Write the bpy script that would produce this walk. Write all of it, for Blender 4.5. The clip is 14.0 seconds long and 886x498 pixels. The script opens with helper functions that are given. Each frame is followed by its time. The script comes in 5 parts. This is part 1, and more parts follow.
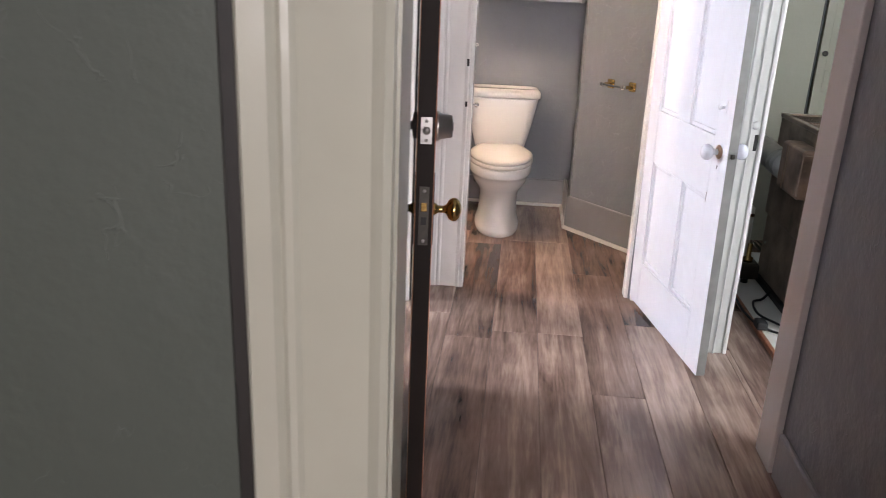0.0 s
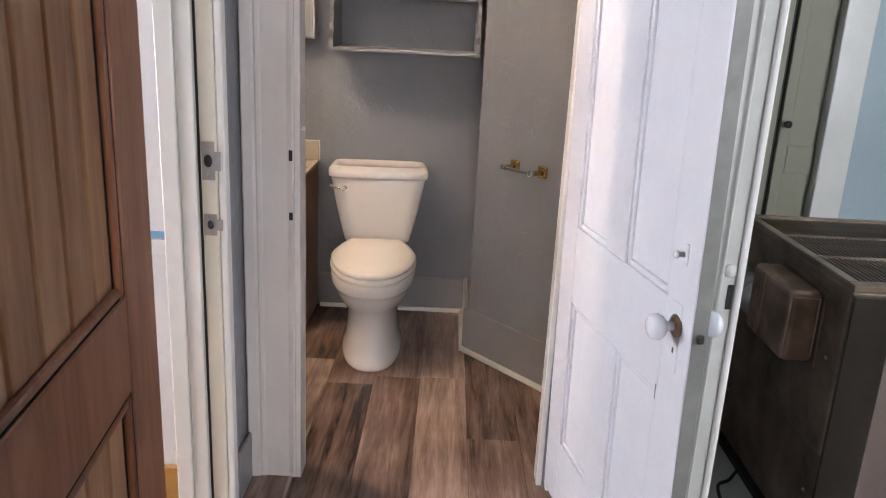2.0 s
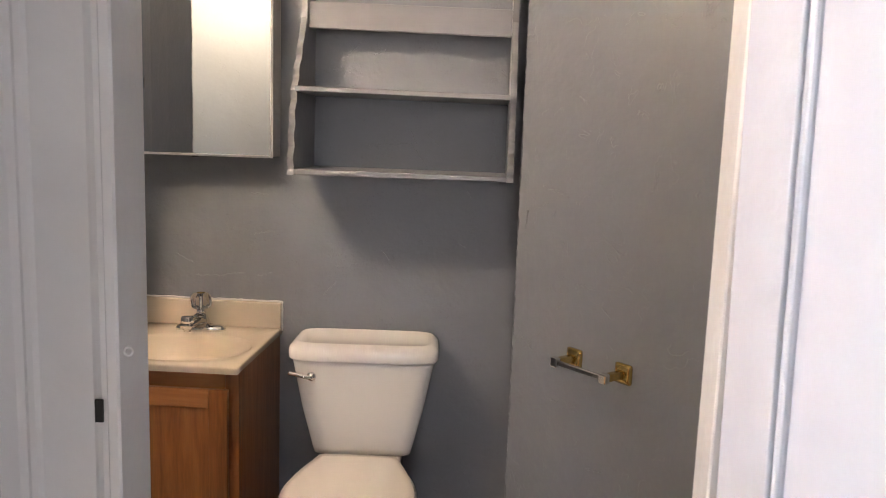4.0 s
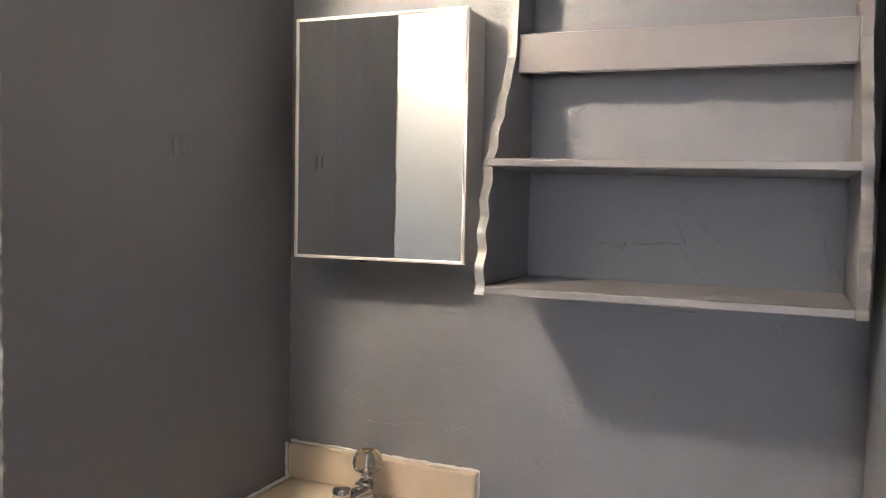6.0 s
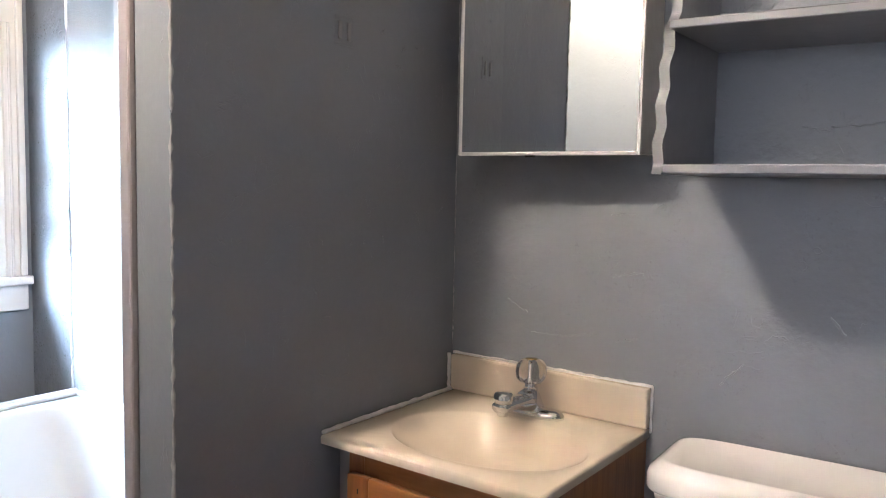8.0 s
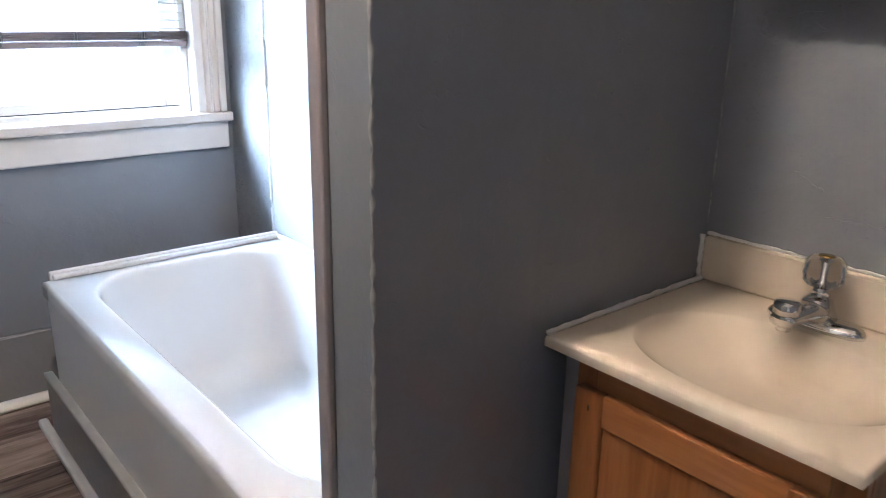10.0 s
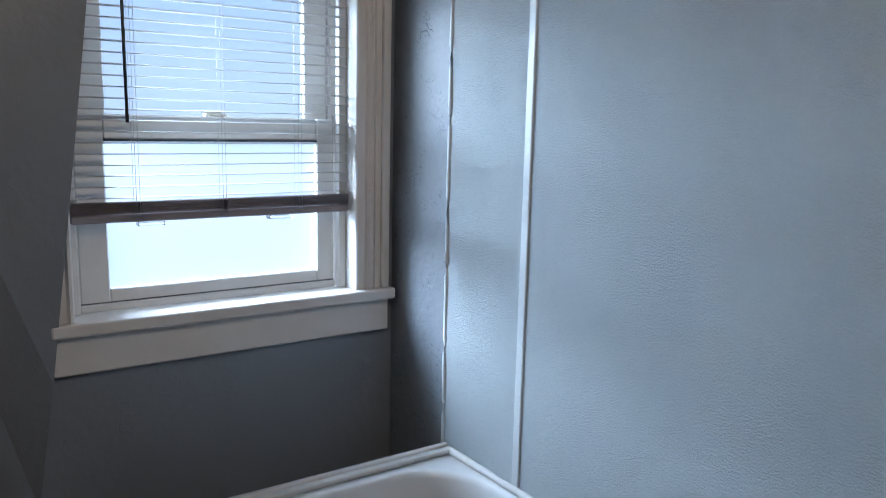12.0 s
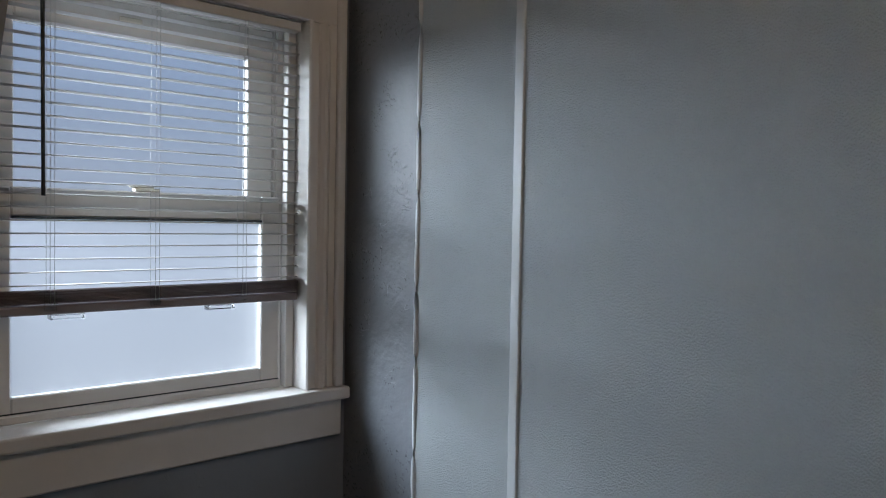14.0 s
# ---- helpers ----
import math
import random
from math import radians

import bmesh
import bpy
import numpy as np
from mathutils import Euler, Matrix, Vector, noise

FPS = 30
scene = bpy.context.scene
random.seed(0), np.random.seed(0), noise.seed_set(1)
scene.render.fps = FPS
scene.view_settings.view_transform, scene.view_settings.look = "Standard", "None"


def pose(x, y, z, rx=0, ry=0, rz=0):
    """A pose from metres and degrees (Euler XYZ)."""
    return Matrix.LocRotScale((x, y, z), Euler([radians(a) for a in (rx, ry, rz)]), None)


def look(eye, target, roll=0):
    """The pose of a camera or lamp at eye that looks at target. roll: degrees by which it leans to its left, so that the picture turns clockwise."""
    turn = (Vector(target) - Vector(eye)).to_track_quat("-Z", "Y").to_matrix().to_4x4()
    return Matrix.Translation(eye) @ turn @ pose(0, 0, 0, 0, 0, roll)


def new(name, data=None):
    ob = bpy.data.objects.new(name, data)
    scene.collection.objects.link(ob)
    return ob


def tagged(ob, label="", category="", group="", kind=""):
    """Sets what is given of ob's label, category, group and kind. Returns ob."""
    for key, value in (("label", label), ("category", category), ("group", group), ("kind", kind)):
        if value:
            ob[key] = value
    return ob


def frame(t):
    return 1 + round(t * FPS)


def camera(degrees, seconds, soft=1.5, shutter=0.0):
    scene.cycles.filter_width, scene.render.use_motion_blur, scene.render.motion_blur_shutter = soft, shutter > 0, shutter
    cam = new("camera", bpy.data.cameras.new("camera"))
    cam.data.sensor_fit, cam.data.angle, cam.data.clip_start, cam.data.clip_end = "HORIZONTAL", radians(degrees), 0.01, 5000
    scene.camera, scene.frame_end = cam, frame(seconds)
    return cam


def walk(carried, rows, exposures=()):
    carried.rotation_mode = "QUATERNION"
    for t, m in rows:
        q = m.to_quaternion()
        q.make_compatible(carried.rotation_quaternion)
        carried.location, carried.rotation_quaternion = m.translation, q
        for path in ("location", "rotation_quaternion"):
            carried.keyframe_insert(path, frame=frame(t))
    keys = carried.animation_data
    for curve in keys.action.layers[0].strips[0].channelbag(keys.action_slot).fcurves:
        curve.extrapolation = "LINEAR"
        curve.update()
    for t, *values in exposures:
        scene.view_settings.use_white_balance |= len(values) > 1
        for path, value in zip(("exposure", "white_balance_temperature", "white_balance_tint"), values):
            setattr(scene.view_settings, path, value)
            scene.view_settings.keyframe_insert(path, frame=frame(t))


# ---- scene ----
cam = camera(59.7, 14.0, soft=0.8, shutter=0.2)
PATH = [
    (0, (3.036, 1.797, 1.355), (2.865, 3.68, 0.705), 2.5),
    (0.5, (3.129, 2.079, 1.379), (3.062, 3.968, 0.727), 2.7),
    (1, (3.223, 2.379, 1.409), (3.207, 4.272, 0.764), 2.7),
    (1.5, (3.246, 2.722, 1.413), (3.241, 4.623, 0.791), 2.7),
    (2, (3.246, 3.029, 1.417), (3.245, 4.949, 0.856), 2.9),
    (2.5, (3.275, 3.374, 1.424), (3.278, 5.315, 0.94), 3.1),
    (2.7, (3.273, 3.497, 1.431), (3.278, 5.446, 0.979), 3.2),
    (4.8, (3.294, 4.678, 1.381), (2.955, 6.637, 1.158), 1.4),
    (5, (3.295, 4.771, 1.387), (2.873, 6.714, 1.173), 1.4),
    (5.5, (3.248, 4.988, 1.429), (2.631, 6.883, 1.261), 1.3),
    (6, (3.228, 5.134, 1.444), (2.43, 6.965, 1.334), 1.2),
    (6.5, (3.219, 5.235, 1.398), (2.257, 6.988, 1.334), 1.0),
    (7, (3.221, 5.243, 1.336), (2.136, 6.923, 1.284), 0.8),
    (7.5, (3.215, 5.214, 1.287), (2.065, 6.848, 1.196), 0.8),
    (7.7, (3.211, 5.209, 1.254), (2.052, 6.835, 1.14), 1.0),
    (9.8, (2.951, 5.397, 1.256), (1.532, 6.676, 0.662), 1.1),
    (10, (2.894, 5.423, 1.258), (1.431, 6.647, 0.656), 1.1),
    (10.5, (2.737, 5.496, 1.264), (1.189, 6.61, 0.662), 1.1),
    (11, (2.576, 5.521, 1.284), (0.991, 6.599, 0.715), 1.0),
    (11.5, (2.405, 5.51, 1.296), (0.789, 6.594, 0.837), 0.9),
    (12, (2.204, 5.473, 1.362), (0.579, 6.592, 1.039), 1.3),
    (12.5, (2.083, 5.466, 1.349), (0.443, 6.601, 1.202), 0.8),
    (13, (1.988, 5.447, 1.355), (0.381, 6.635, 1.29), 0.7),
    (13.5, (1.94, 5.453, 1.354), (0.387, 6.712, 1.3), 0.9),
    (14, (1.933, 5.461, 1.304), (0.451, 6.802, 1.24), 1.0),
]

walk(cam, [(t, look(e, g, r)) for t, e, g, r in PATH],
     [(0, 0.25, 6700, 16), (1, 0.22, 6700, 15), (2.5, -0.35, 6650, 14), (5, -0.22, 6500, 11), (7.5, 0.08, 5800, 9), (10, -0.35, 5750, 11), (10.5, -0.95, 5900, 10), (11, -1.6, 5850, 9), (11.5, -2.0, 5800, 9), (12, -2.35, 5750, 9), (12.5, -2.75, 6050, 10), (13, -3.0, 6400, 11), (13.5, -3.2, 6550, 12), (14, -3.3, 6750, 13)])


# ---- light ----
world = bpy.data.worlds.new("sky")
scene.world = world
world.use_nodes = True
sky = world.node_tree.nodes.new("ShaderNodeTexSky")
sky.sky_type = "NISHITA"
sky.sun_disc = False
sky.sun_elevation, sky.sun_rotation = radians(48), radians(200)
world.node_tree.nodes["Background"].inputs["Strength"].default_value = 0.12
world.node_tree.links.new(sky.outputs[0], world.node_tree.nodes["Background"].inputs["Color"])


def lamp(name, kind, m, energy, colour, size=0.1, size_y=None):
    data = bpy.data.lights.new(name, kind)
    data.energy, data.color = energy, colour
    if kind == "AREA":
        data.shape = "RECTANGLE"
        data.size, data.size_y = size, size_y or size
    elif kind == "SUN":
        data.angle = radians(size)
    else:
        data.shadow_soft_size = size
    ob = new(name, data)
    ob.matrix_world = m
    return ob


DAY = (0.72, 0.86, 1.0)
lamp("sun", "SUN", look((20, 26, 30), (0, 0, 0)), 3.0, (1.0, 0.95, 0.88), 0.5)
# skylight falling in by the bathroom window and by the windows of the neighbouring rooms
lamp("window_light_bath", "AREA", look((-2.5, 4.1, 2.95), (0.25, 6.10, 1.35)), 9600, DAY, 3.6, 3.0)
lamp("window_light_side_room", "AREA", look((-0.05, 4.35, 1.5), (2.6, 4.5, 0.8)), 190, (0.84, 0.90, 1.0), 1.1, 1.4)
lamp("window_light_heater_room", "AREA", look((5.85, 3.5, 1.5), (3.95, 4.7, 0.9)), 105, (0.86, 0.94, 1.0), 0.9, 1.3)
lamp("window_light_front_room", "AREA", look((3.6, -1.1, 1.7), (3.0, 4.5, 1.1)), 128, (0.97, 0.94, 0.97), 1.4, 1.4)
lamp("bulb_light", "POINT", pose(2.13, 5.59, 2.26), 130, (1.0, 0.76, 0.54), 0.018)

# ---- materials ----


def material(name, colour, rough=0.5, metal=0.0, vary=0.12, scale=4.0, grain=60.0, bump=0.15, depth=0.002, stretch=(1, 1, 1), spec=0.5):
    """A painted or solid surface: tone varies at two scales, with a fine relief."""
    m = bpy.data.materials.new(name)
    m.use_nodes = True
    n, l = m.node_tree.nodes, m.node_tree.links
    b = n["Principled BSDF"]
    b.inputs["Roughness"].default_value = rough
    b.inputs["Metallic"].default_value = metal
    b.inputs["Specular IOR Level"].default_value = spec
    co = n.new("ShaderNodeTexCoord")
    mp = n.new("ShaderNodeMapping")
    mp.inputs["Scale"].default_value = stretch
    l.new(co.outputs["Object"], mp.inputs["Vector"])
    big = n.new("ShaderNodeTexNoise")
    big.inputs["Scale"].default_value, big.inputs["Detail"].default_value = scale, 6
    fine = n.new("ShaderNodeTexNoise")
    fine.inputs["Scale"].default_value, fine.inputs["Detail"].default_value = grain, 4
    l.new(mp.outputs[0], big.inputs["Vector"])
    l.new(mp.outputs[0], fine.inputs["Vector"])
    mix = n.new("ShaderNodeMix")
    mix.data_type = "RGBA"
    low = tuple(c * (1 - vary) for c in colour)
    high = tuple(min(1, c * (1 + vary * 0.6)) for c in colour)
    mix.inputs[6].default_value, mix.inputs[7].default_value = (*low, 1), (*high, 1)
    add = n.new("ShaderNodeMath")
    add.operation = "MULTIPLY_ADD"
    add.inputs[1].default_value = 0.35
    l.new(fine.outputs[0], add.inputs[0])
    sc = n.new("ShaderNodeMapRange")
    sc.inputs[1].default_value, sc.inputs[2].default_value, sc.inputs[4].default_value = 0.3, 0.7, 0.65
    l.new(big.outputs[0], sc.inputs[0])
    l.new(sc.outputs[0], add.inputs[2])
    l.new(add.outputs[0], mix.inputs[0])
    l.new(mix.outputs[2], b.inputs["Base Color"])
    if bump:
        bp = n.new("ShaderNodeBump")
        bp.inputs["Strength"].default_value, bp.inputs["Distance"].default_value = bump, depth
        l.new(fine.outputs[0], bp.inputs["Height"])
        l.new(bp.outputs[0], b.inputs["Normal"])
    return m


GREY = (0.198, 0.212, 0.238)


def plaster(name, colour, rough=0.4, relief=1.0, crackle=0.0, scrape=0.23):
    """Old painted plaster: soft waves, trowel scratches, pimples and, on request, dark flaking specks."""
    m = material(name, colour, rough, vary=0.10, scale=2.2, grain=90, bump=0)
    n, l = m.node_tree.nodes, m.node_tree.links
    b = n["Principled BSDF"]
    co = n.new("ShaderNodeTexCoord")
    wave = n.new("ShaderNodeTexNoise")
    wave.inputs["Scale"].default_value, wave.inputs["Detail"].default_value = 9, 5
    l.new(co.outputs["Object"], wave.inputs["Vector"])
    pit = n.new("ShaderNodeTexNoise")
    pit.inputs["Scale"].default_value, pit.inputs["Detail"].default_value = 70, 3
    l.new(co.outputs["Object"], pit.inputs["Vector"])
    # scratches: thin iso-lines of a warped noise, kept in a few patches only
    line = n.new("ShaderNodeTexNoise")
    line.inputs["Scale"].default_value, line.inputs["Detail"].default_value, line.inputs["Distortion"].default_value = 13, 3, 0.8
    l.new(co.outputs["Object"], line.inputs["Vector"])
    off = n.new("ShaderNodeMath")
    off.operation = "SUBTRACT"
    off.inputs[1].default_value = 0.5
    l.new(line.outputs[0], off.inputs[0])
    ab = n.new("ShaderNodeMath")
    ab.operation = "ABSOLUTE"
    l.new(off.outputs[0], ab.inputs[0])
    thin = n.new("ShaderNodeMapRange")
    thin.inputs[1].default_value, thin.inputs[2].default_value, thin.inputs[3].default_value, thin.inputs[4].default_value = 0.0, 0.010, 1.0, 0.0
    l.new(ab.outputs[0], thin.inputs[0])
    patch = n.new("ShaderNodeTexNoise")
    patch.inputs["Scale"].default_value = 11
    l.new(co.outputs["Object"], patch.inputs["Vector"])
    keep = n.new("ShaderNodeMapRange")
    keep.inputs[1].default_value, keep.inputs[2].default_value = 0.56, 0.64
    l.new(patch.outputs[0], keep.inputs[0])
    scratch = n.new("ShaderNodeMath")
    scratch.operation = "MULTIPLY"
    l.new(thin.outputs[0], scratch.inputs[0])
    l.new(keep.outputs[0], scratch.inputs[1])
    sums = []
    for node, k in ((wave, 1.0), (pit, 0.11), (scratch, scrape)):
        mu = n.new("ShaderNodeMath")
        mu.operation = "MULTIPLY"
        mu.inputs[1].default_value = k
        l.new(node.outputs[0], mu.inputs[0])
        if sums:
            ad = n.new("ShaderNodeMath")
            l.new(sums[-1].outputs[0], ad.inputs[0])
            l.new(mu.outputs[0], ad.inputs[1])
            sums.append(ad)
        else:
            sums.append(mu)
    bp = n.new("ShaderNodeBump")
    bp.inputs["Strength"].default_value, bp.inputs["Distance"].default_value = 0.75 * relief, 0.014
    l.new(sums[-1].outputs[0], bp.inputs["Height"])
    l.new(bp.outputs[0], b.inputs["Normal"])
    if crackle:
        sp = n.new("ShaderNodeTexNoise")
        sp.inputs["Scale"].default_value, sp.inputs["Detail"].default_value, sp.inputs["Roughness"].default_value = 130, 4, 0.7
        l.new(co.outputs["Object"], sp.inputs["Vector"])
        th = n.new("ShaderNodeMapRange")
        th.inputs[1].default_value, th.inputs[2].default_value = 0.60, 0.64
        l.new(sp.outputs[0], th.inputs[0])
        fl = n.new("ShaderNodeMath")
        fl.operation = "MULTIPLY"
        ke = n.new("ShaderNodeMapRange")
        ke.inputs[1].default_value, ke.inputs[2].default_value, ke.inputs[4].default_value = 0.48, 0.62, crackle
        l.new(patch.outputs[0], ke.inputs[0])
        l.new(th.outputs[0], fl.inputs[0])
        l.new(ke.outputs[0], fl.inputs[1])
        old = b.inputs["Base Color"].links[0].from_socket
        mx = n.new("ShaderNodeMix")
        mx.data_type = "RGBA"
        mx.inputs[7].default_value = (0.03, 0.032, 0.036, 1)
        l.new(fl.outputs[0], mx.inputs[0])
        l.new(old, mx.inputs[6])
        l.new(mx.outputs[2], b.inputs["Base Color"])
    return m


def grained(name, dark, mid, light, rough, stretch, scale=1.0, spread=0.35, bump=0.25, contrast=0.34):
    """Wood or wood-look vinyl: streaks along one axis, blotches, and a tone of its own for each piece."""
    m = bpy.data.materials.new(name)
    m.use_nodes = True
    n, l = m.node_tree.nodes, m.node_tree.links
    b = n["Principled BSDF"]
    co = n.new("ShaderNodeTexCoord")
    info = n.new("ShaderNodeObjectInfo")
    shift = n.new("ShaderNodeVectorMath")
    shift.operation = "SCALE"
    shift.inputs[0].default_value = (7.3, 4.1, 5.7)
    l.new(info.outputs["Random"], shift.inputs["Scale"])
    add = n.new("ShaderNodeVectorMath")
    l.new(co.outputs["Object"], add.inputs[0])
    l.new(shift.outputs[0], add.inputs[1])
    mp = n.new("ShaderNodeMapping")
    mp.inputs["Scale"].default_value = stretch
    l.new(add.outputs[0], mp.inputs["Vector"])
    streak = n.new("ShaderNodeTexNoise")
    streak.inputs["Scale"].default_value, streak.inputs["Detail"].default_value, streak.inputs["Roughness"].default_value, streak.inputs["Distortion"].default_value = 3.0 * scale, 8, 0.62, 0.7
    l.new(mp.outputs[0], streak.inputs["Vector"])
    fine = n.new("ShaderNodeTexNoise")
    fine.inputs["Scale"].default_value, fine.inputs["Detail"].default_value = 16 * scale, 3
    l.new(mp.outputs[0], fine.inputs["Vector"])
    blot = n.new("ShaderNodeTexNoise")
    blot.inputs["Scale"].default_value, blot.inputs["Detail"].default_value = 2.6, 4
    l.new(add.outputs[0], blot.inputs["Vector"])
    acc = None
    for node, out, k in ((streak, 0, 0.75), (fine, 0, 0.22), (blot, 0, 0.45), (info, "Random", spread)):
        mu = n.new("ShaderNodeMath")
        mu.operation = "MULTIPLY"
        mu.inputs[1].default_value = k
        l.new(node.outputs[out], mu.inputs[0])
        if acc is None:
            acc = mu
        else:
            ad = n.new("ShaderNodeMath")
            l.new(acc.outputs[0], ad.inputs[0])
            l.new(mu.outputs[0], ad.inputs[1])
            acc = ad
    ramp = n.new("ShaderNodeValToRGB")
    mean = 0.71 + spread / 2
    span = n.new("ShaderNodeMapRange")
    span.inputs[1].default_value, span.inputs[2].default_value = mean - contrast, mean + contrast
    l.new(acc.outputs[0], span.inputs[0])
    l.new(span.outputs[0], ramp.inputs[0])
    e = ramp.color_ramp.elements
    e[0].color, e[1].color = (*dark, 1), (*light, 1)
    e[0].position, e[1].position = 0.1, 0.9
    md = e.new(0.5)
    md.color = (*mid, 1)
    l.new(ramp.outputs[0], b.inputs["Base Color"])
    b.inputs["Roughness"].default_value = rough
    bp = n.new("ShaderNodeBump")
    bp.inputs["Strength"].default_value, bp.inputs["Distance"].default_value = bump, 0.002
    l.new(fine.outputs[0], bp.inputs["Height"])
    l.new(bp.outputs[0], b.inputs["Normal"])
    return m


def glowing(name, colour, strength):
    m = bpy.data.materials.new(name)
    m.use_nodes = True
    b = m.node_tree.nodes["Principled BSDF"]
    b.inputs["Base Color"].default_value = (0, 0, 0, 1)
    b.inputs["Emission Color"].default_value = (*colour, 1)
    b.inputs["Emission Strength"].default_value = strength
    return m


def glass(name, rough, tint=(0.96, 0.98, 1.0), ior=1.45):
    m = bpy.data.materials.new(name)
    m.use_nodes = True
    b = m.node_tree.nodes["Principled BSDF"]
    b.inputs["Base Color"].default_value = (*tint, 1)
    b.inputs["Transmission Weight"].default_value = 1
    b.inputs["Roughness"].default_value = rough
    b.inputs["IOR"].default_value = ior
    return m


M = {}
M["grey"] = plaster("grey_wall_paint", GREY, 0.38)
M["smooth"] = plaster("smooth_grey_wall_paint", GREY, 0.42, 0.45)
M["pale"] = plaster("light_grey_wall_paint", (0.21, 0.228, 0.245), 0.5, 0.3)
M["doorwhite"] = material("cool_white_gloss_paint", (0.70, 0.72, 0.78), 0.25, vary=0.06, scale=6, grain=22, bump=0.35, depth=0.004)
M["rough"] = plaster("rough_grey_wall_paint", GREY, 0.46, 0.8, crackle=0.15, scrape=0.10)
# near-black colour stands in for the deep shade behind the brown door
M["dim"] = plaster("shade_blackened_wall_paint", (0.018, 0.018, 0.017), 0.6, 0.4)
M["flaky"] = plaster("flaking_grey_wall_paint", GREY, 0.4, crackle=0.9)
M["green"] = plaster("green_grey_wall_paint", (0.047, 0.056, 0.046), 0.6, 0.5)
M["white"] = plaster("white_wall_paint", (0.80, 0.79, 0.80), 0.5, 0.2)
M["blue"] = plaster("pale_blue_wall_paint", (0.42, 0.52, 0.58), 0.5, 0.9)
M["olive"] = plaster("drab_olive_wall_paint", (0.30, 0.29, 0.22), 0.55, 0.3)
M["ceiling"] = material("ceiling_paint", (0.72, 0.71, 0.69), 0.8, vary=0.05)
M["trim"] = material("white_gloss_paint", (0.82, 0.80, 0.77), 0.25, vary=0.07, scale=6, grain=22, bump=0.35, depth=0.004)
# ivory darkened so the casing looks dimly lit under the front room lamp
M["ivory"] = material("ivory_gloss_paint_dimmed", (0.29, 0.285, 0.235), 0.28, vary=0.08, scale=5, grain=22, bump=0.3, depth=0.004)
M["cream"] = material("cream_gloss_paint", (0.74, 0.70, 0.60), 0.3, vary=0.1, grain=22, bump=0.3, depth=0.004)
M["greytrim"] = material("grey_gloss_paint", (0.225, 0.226, 0.240), 0.3, vary=0.1, grain=30, bump=0.3, depth=0.004)
M["edge"] = material("grey_door_edge", (0.26, 0.26, 0.25), 0.4, vary=0.3, scale=14, grain=50, bump=0.4)
M["warmtrim"] = material("taupe_trim_paint", (0.52, 0.47, 0.45), 0.35, vary=0.06, grain=22)
M["offwhite"] = material("worn_off_white_paint", (0.58, 0.58, 0.55), 0.32, vary=0.14, scale=9, grain=30, bump=0.35, depth=0.004)
M["mauve"] = material("mauve_grey_trim_paint", (0.30, 0.27, 0.28), 0.4, vary=0.12, scale=12, grain=40, bump=0.3)
M["tarnish"] = material("tarnished_dark_metal", (0.085, 0.078, 0.068), 0.42, metal=0.6, vary=0.4, scale=30, grain=90)
# stain of the door edge, also the painted shade in the panel grooves
M["darkedge"] = material("black_brown_stain_and_shade", (0.014, 0.009, 0.007), 0.65, vary=0.3, scale=8, spec=0.25)
M["floor"] = material("dark_subfloor", (0.03, 0.025, 0.022), 0.7)
M["plank"] = grained("grey_brown_vinyl", (0.038, 0.022, 0.017), (0.205, 0.137, 0.110), (0.45, 0.335, 0.272), 0.24, (5.5, 0.45, 1), 1.1, 0.22, 0.35, contrast=0.30)
M["orange"] = grained("orange_pine", (0.30, 0.13, 0.03), (0.50, 0.25, 0.07), (0.62, 0.36, 0.13), 0.35, (0.8, 7, 1), 1.0, 0.2)
M["wood"] = grained("red_brown_stained_wood", (0.085, 0.028, 0.014), (0.33, 0.125, 0.062), (0.50, 0.22, 0.115), 0.30, (7, 7, 0.9), 1.0, 0.25, contrast=0.30)
M["board"] = grained("worn_brown_boards", (0.28, 0.115, 0.052), (0.60, 0.32, 0.165), (0.80, 0.52, 0.30), 0.36, (8, 8, 0.7), 1.0, 0.3, contrast=0.36)
M["oak"] = grained("honey_oak", (0.13, 0.048, 0.016), (0.29, 0.115, 0.040), (0.40, 0.18, 0.07), 0.33, (7, 7, 0.6), 1.2, 0.2)
M["oakx"] = grained("honey_oak_rail", (0.13, 0.048, 0.016), (0.29, 0.115, 0.040), (0.40, 0.18, 0.07), 0.33, (0.6, 7, 7), 1.2, 0.2)
M["porcelain"] = material("porcelain", (0.80, 0.775, 0.745), 0.08, vary=0.02, bump=0)
M["seat"] = material("seat_plastic", (0.80, 0.76, 0.70), 0.2, vary=0.02, bump=0)
M["tub"] = material("tub_enamel", (0.80, 0.81, 0.82), 0.13, vary=0.03, bump=0)
M["panel"] = material("pebbled_surround_panel", (0.62, 0.67, 0.70), 0.25, vary=0.03, grain=330, bump=1.0, depth=0.009, stretch=(1.35, 1, 0.9))
M["panelsmooth"] = material("surround_trim", (0.68, 0.71, 0.73), 0.35, vary=0.04, bump=0)
M["steel"] = material("old_sheet_metal", (0.27, 0.20, 0.145), 0.38, metal=0.45, vary=0.8, scale=7, grain=45, bump=0.25)
M["darksteel"] = material("dark_enamelled_metal", (0.036, 0.029, 0.023), 0.4, metal=0.4, vary=0.5, scale=6, grain=40)
M["rust"] = material("rusty_flue_metal", (0.36, 0.24, 0.17), 0.36, metal=0.4, vary=0.8, scale=9, grain=40, bump=0.3)
# pale metal carrying the painted highlight of the hood edges
M["seam"] = material("highlight_seam", (0.52, 0.38, 0.29), 0.4, metal=0.4, vary=0.5, scale=30, grain=80)
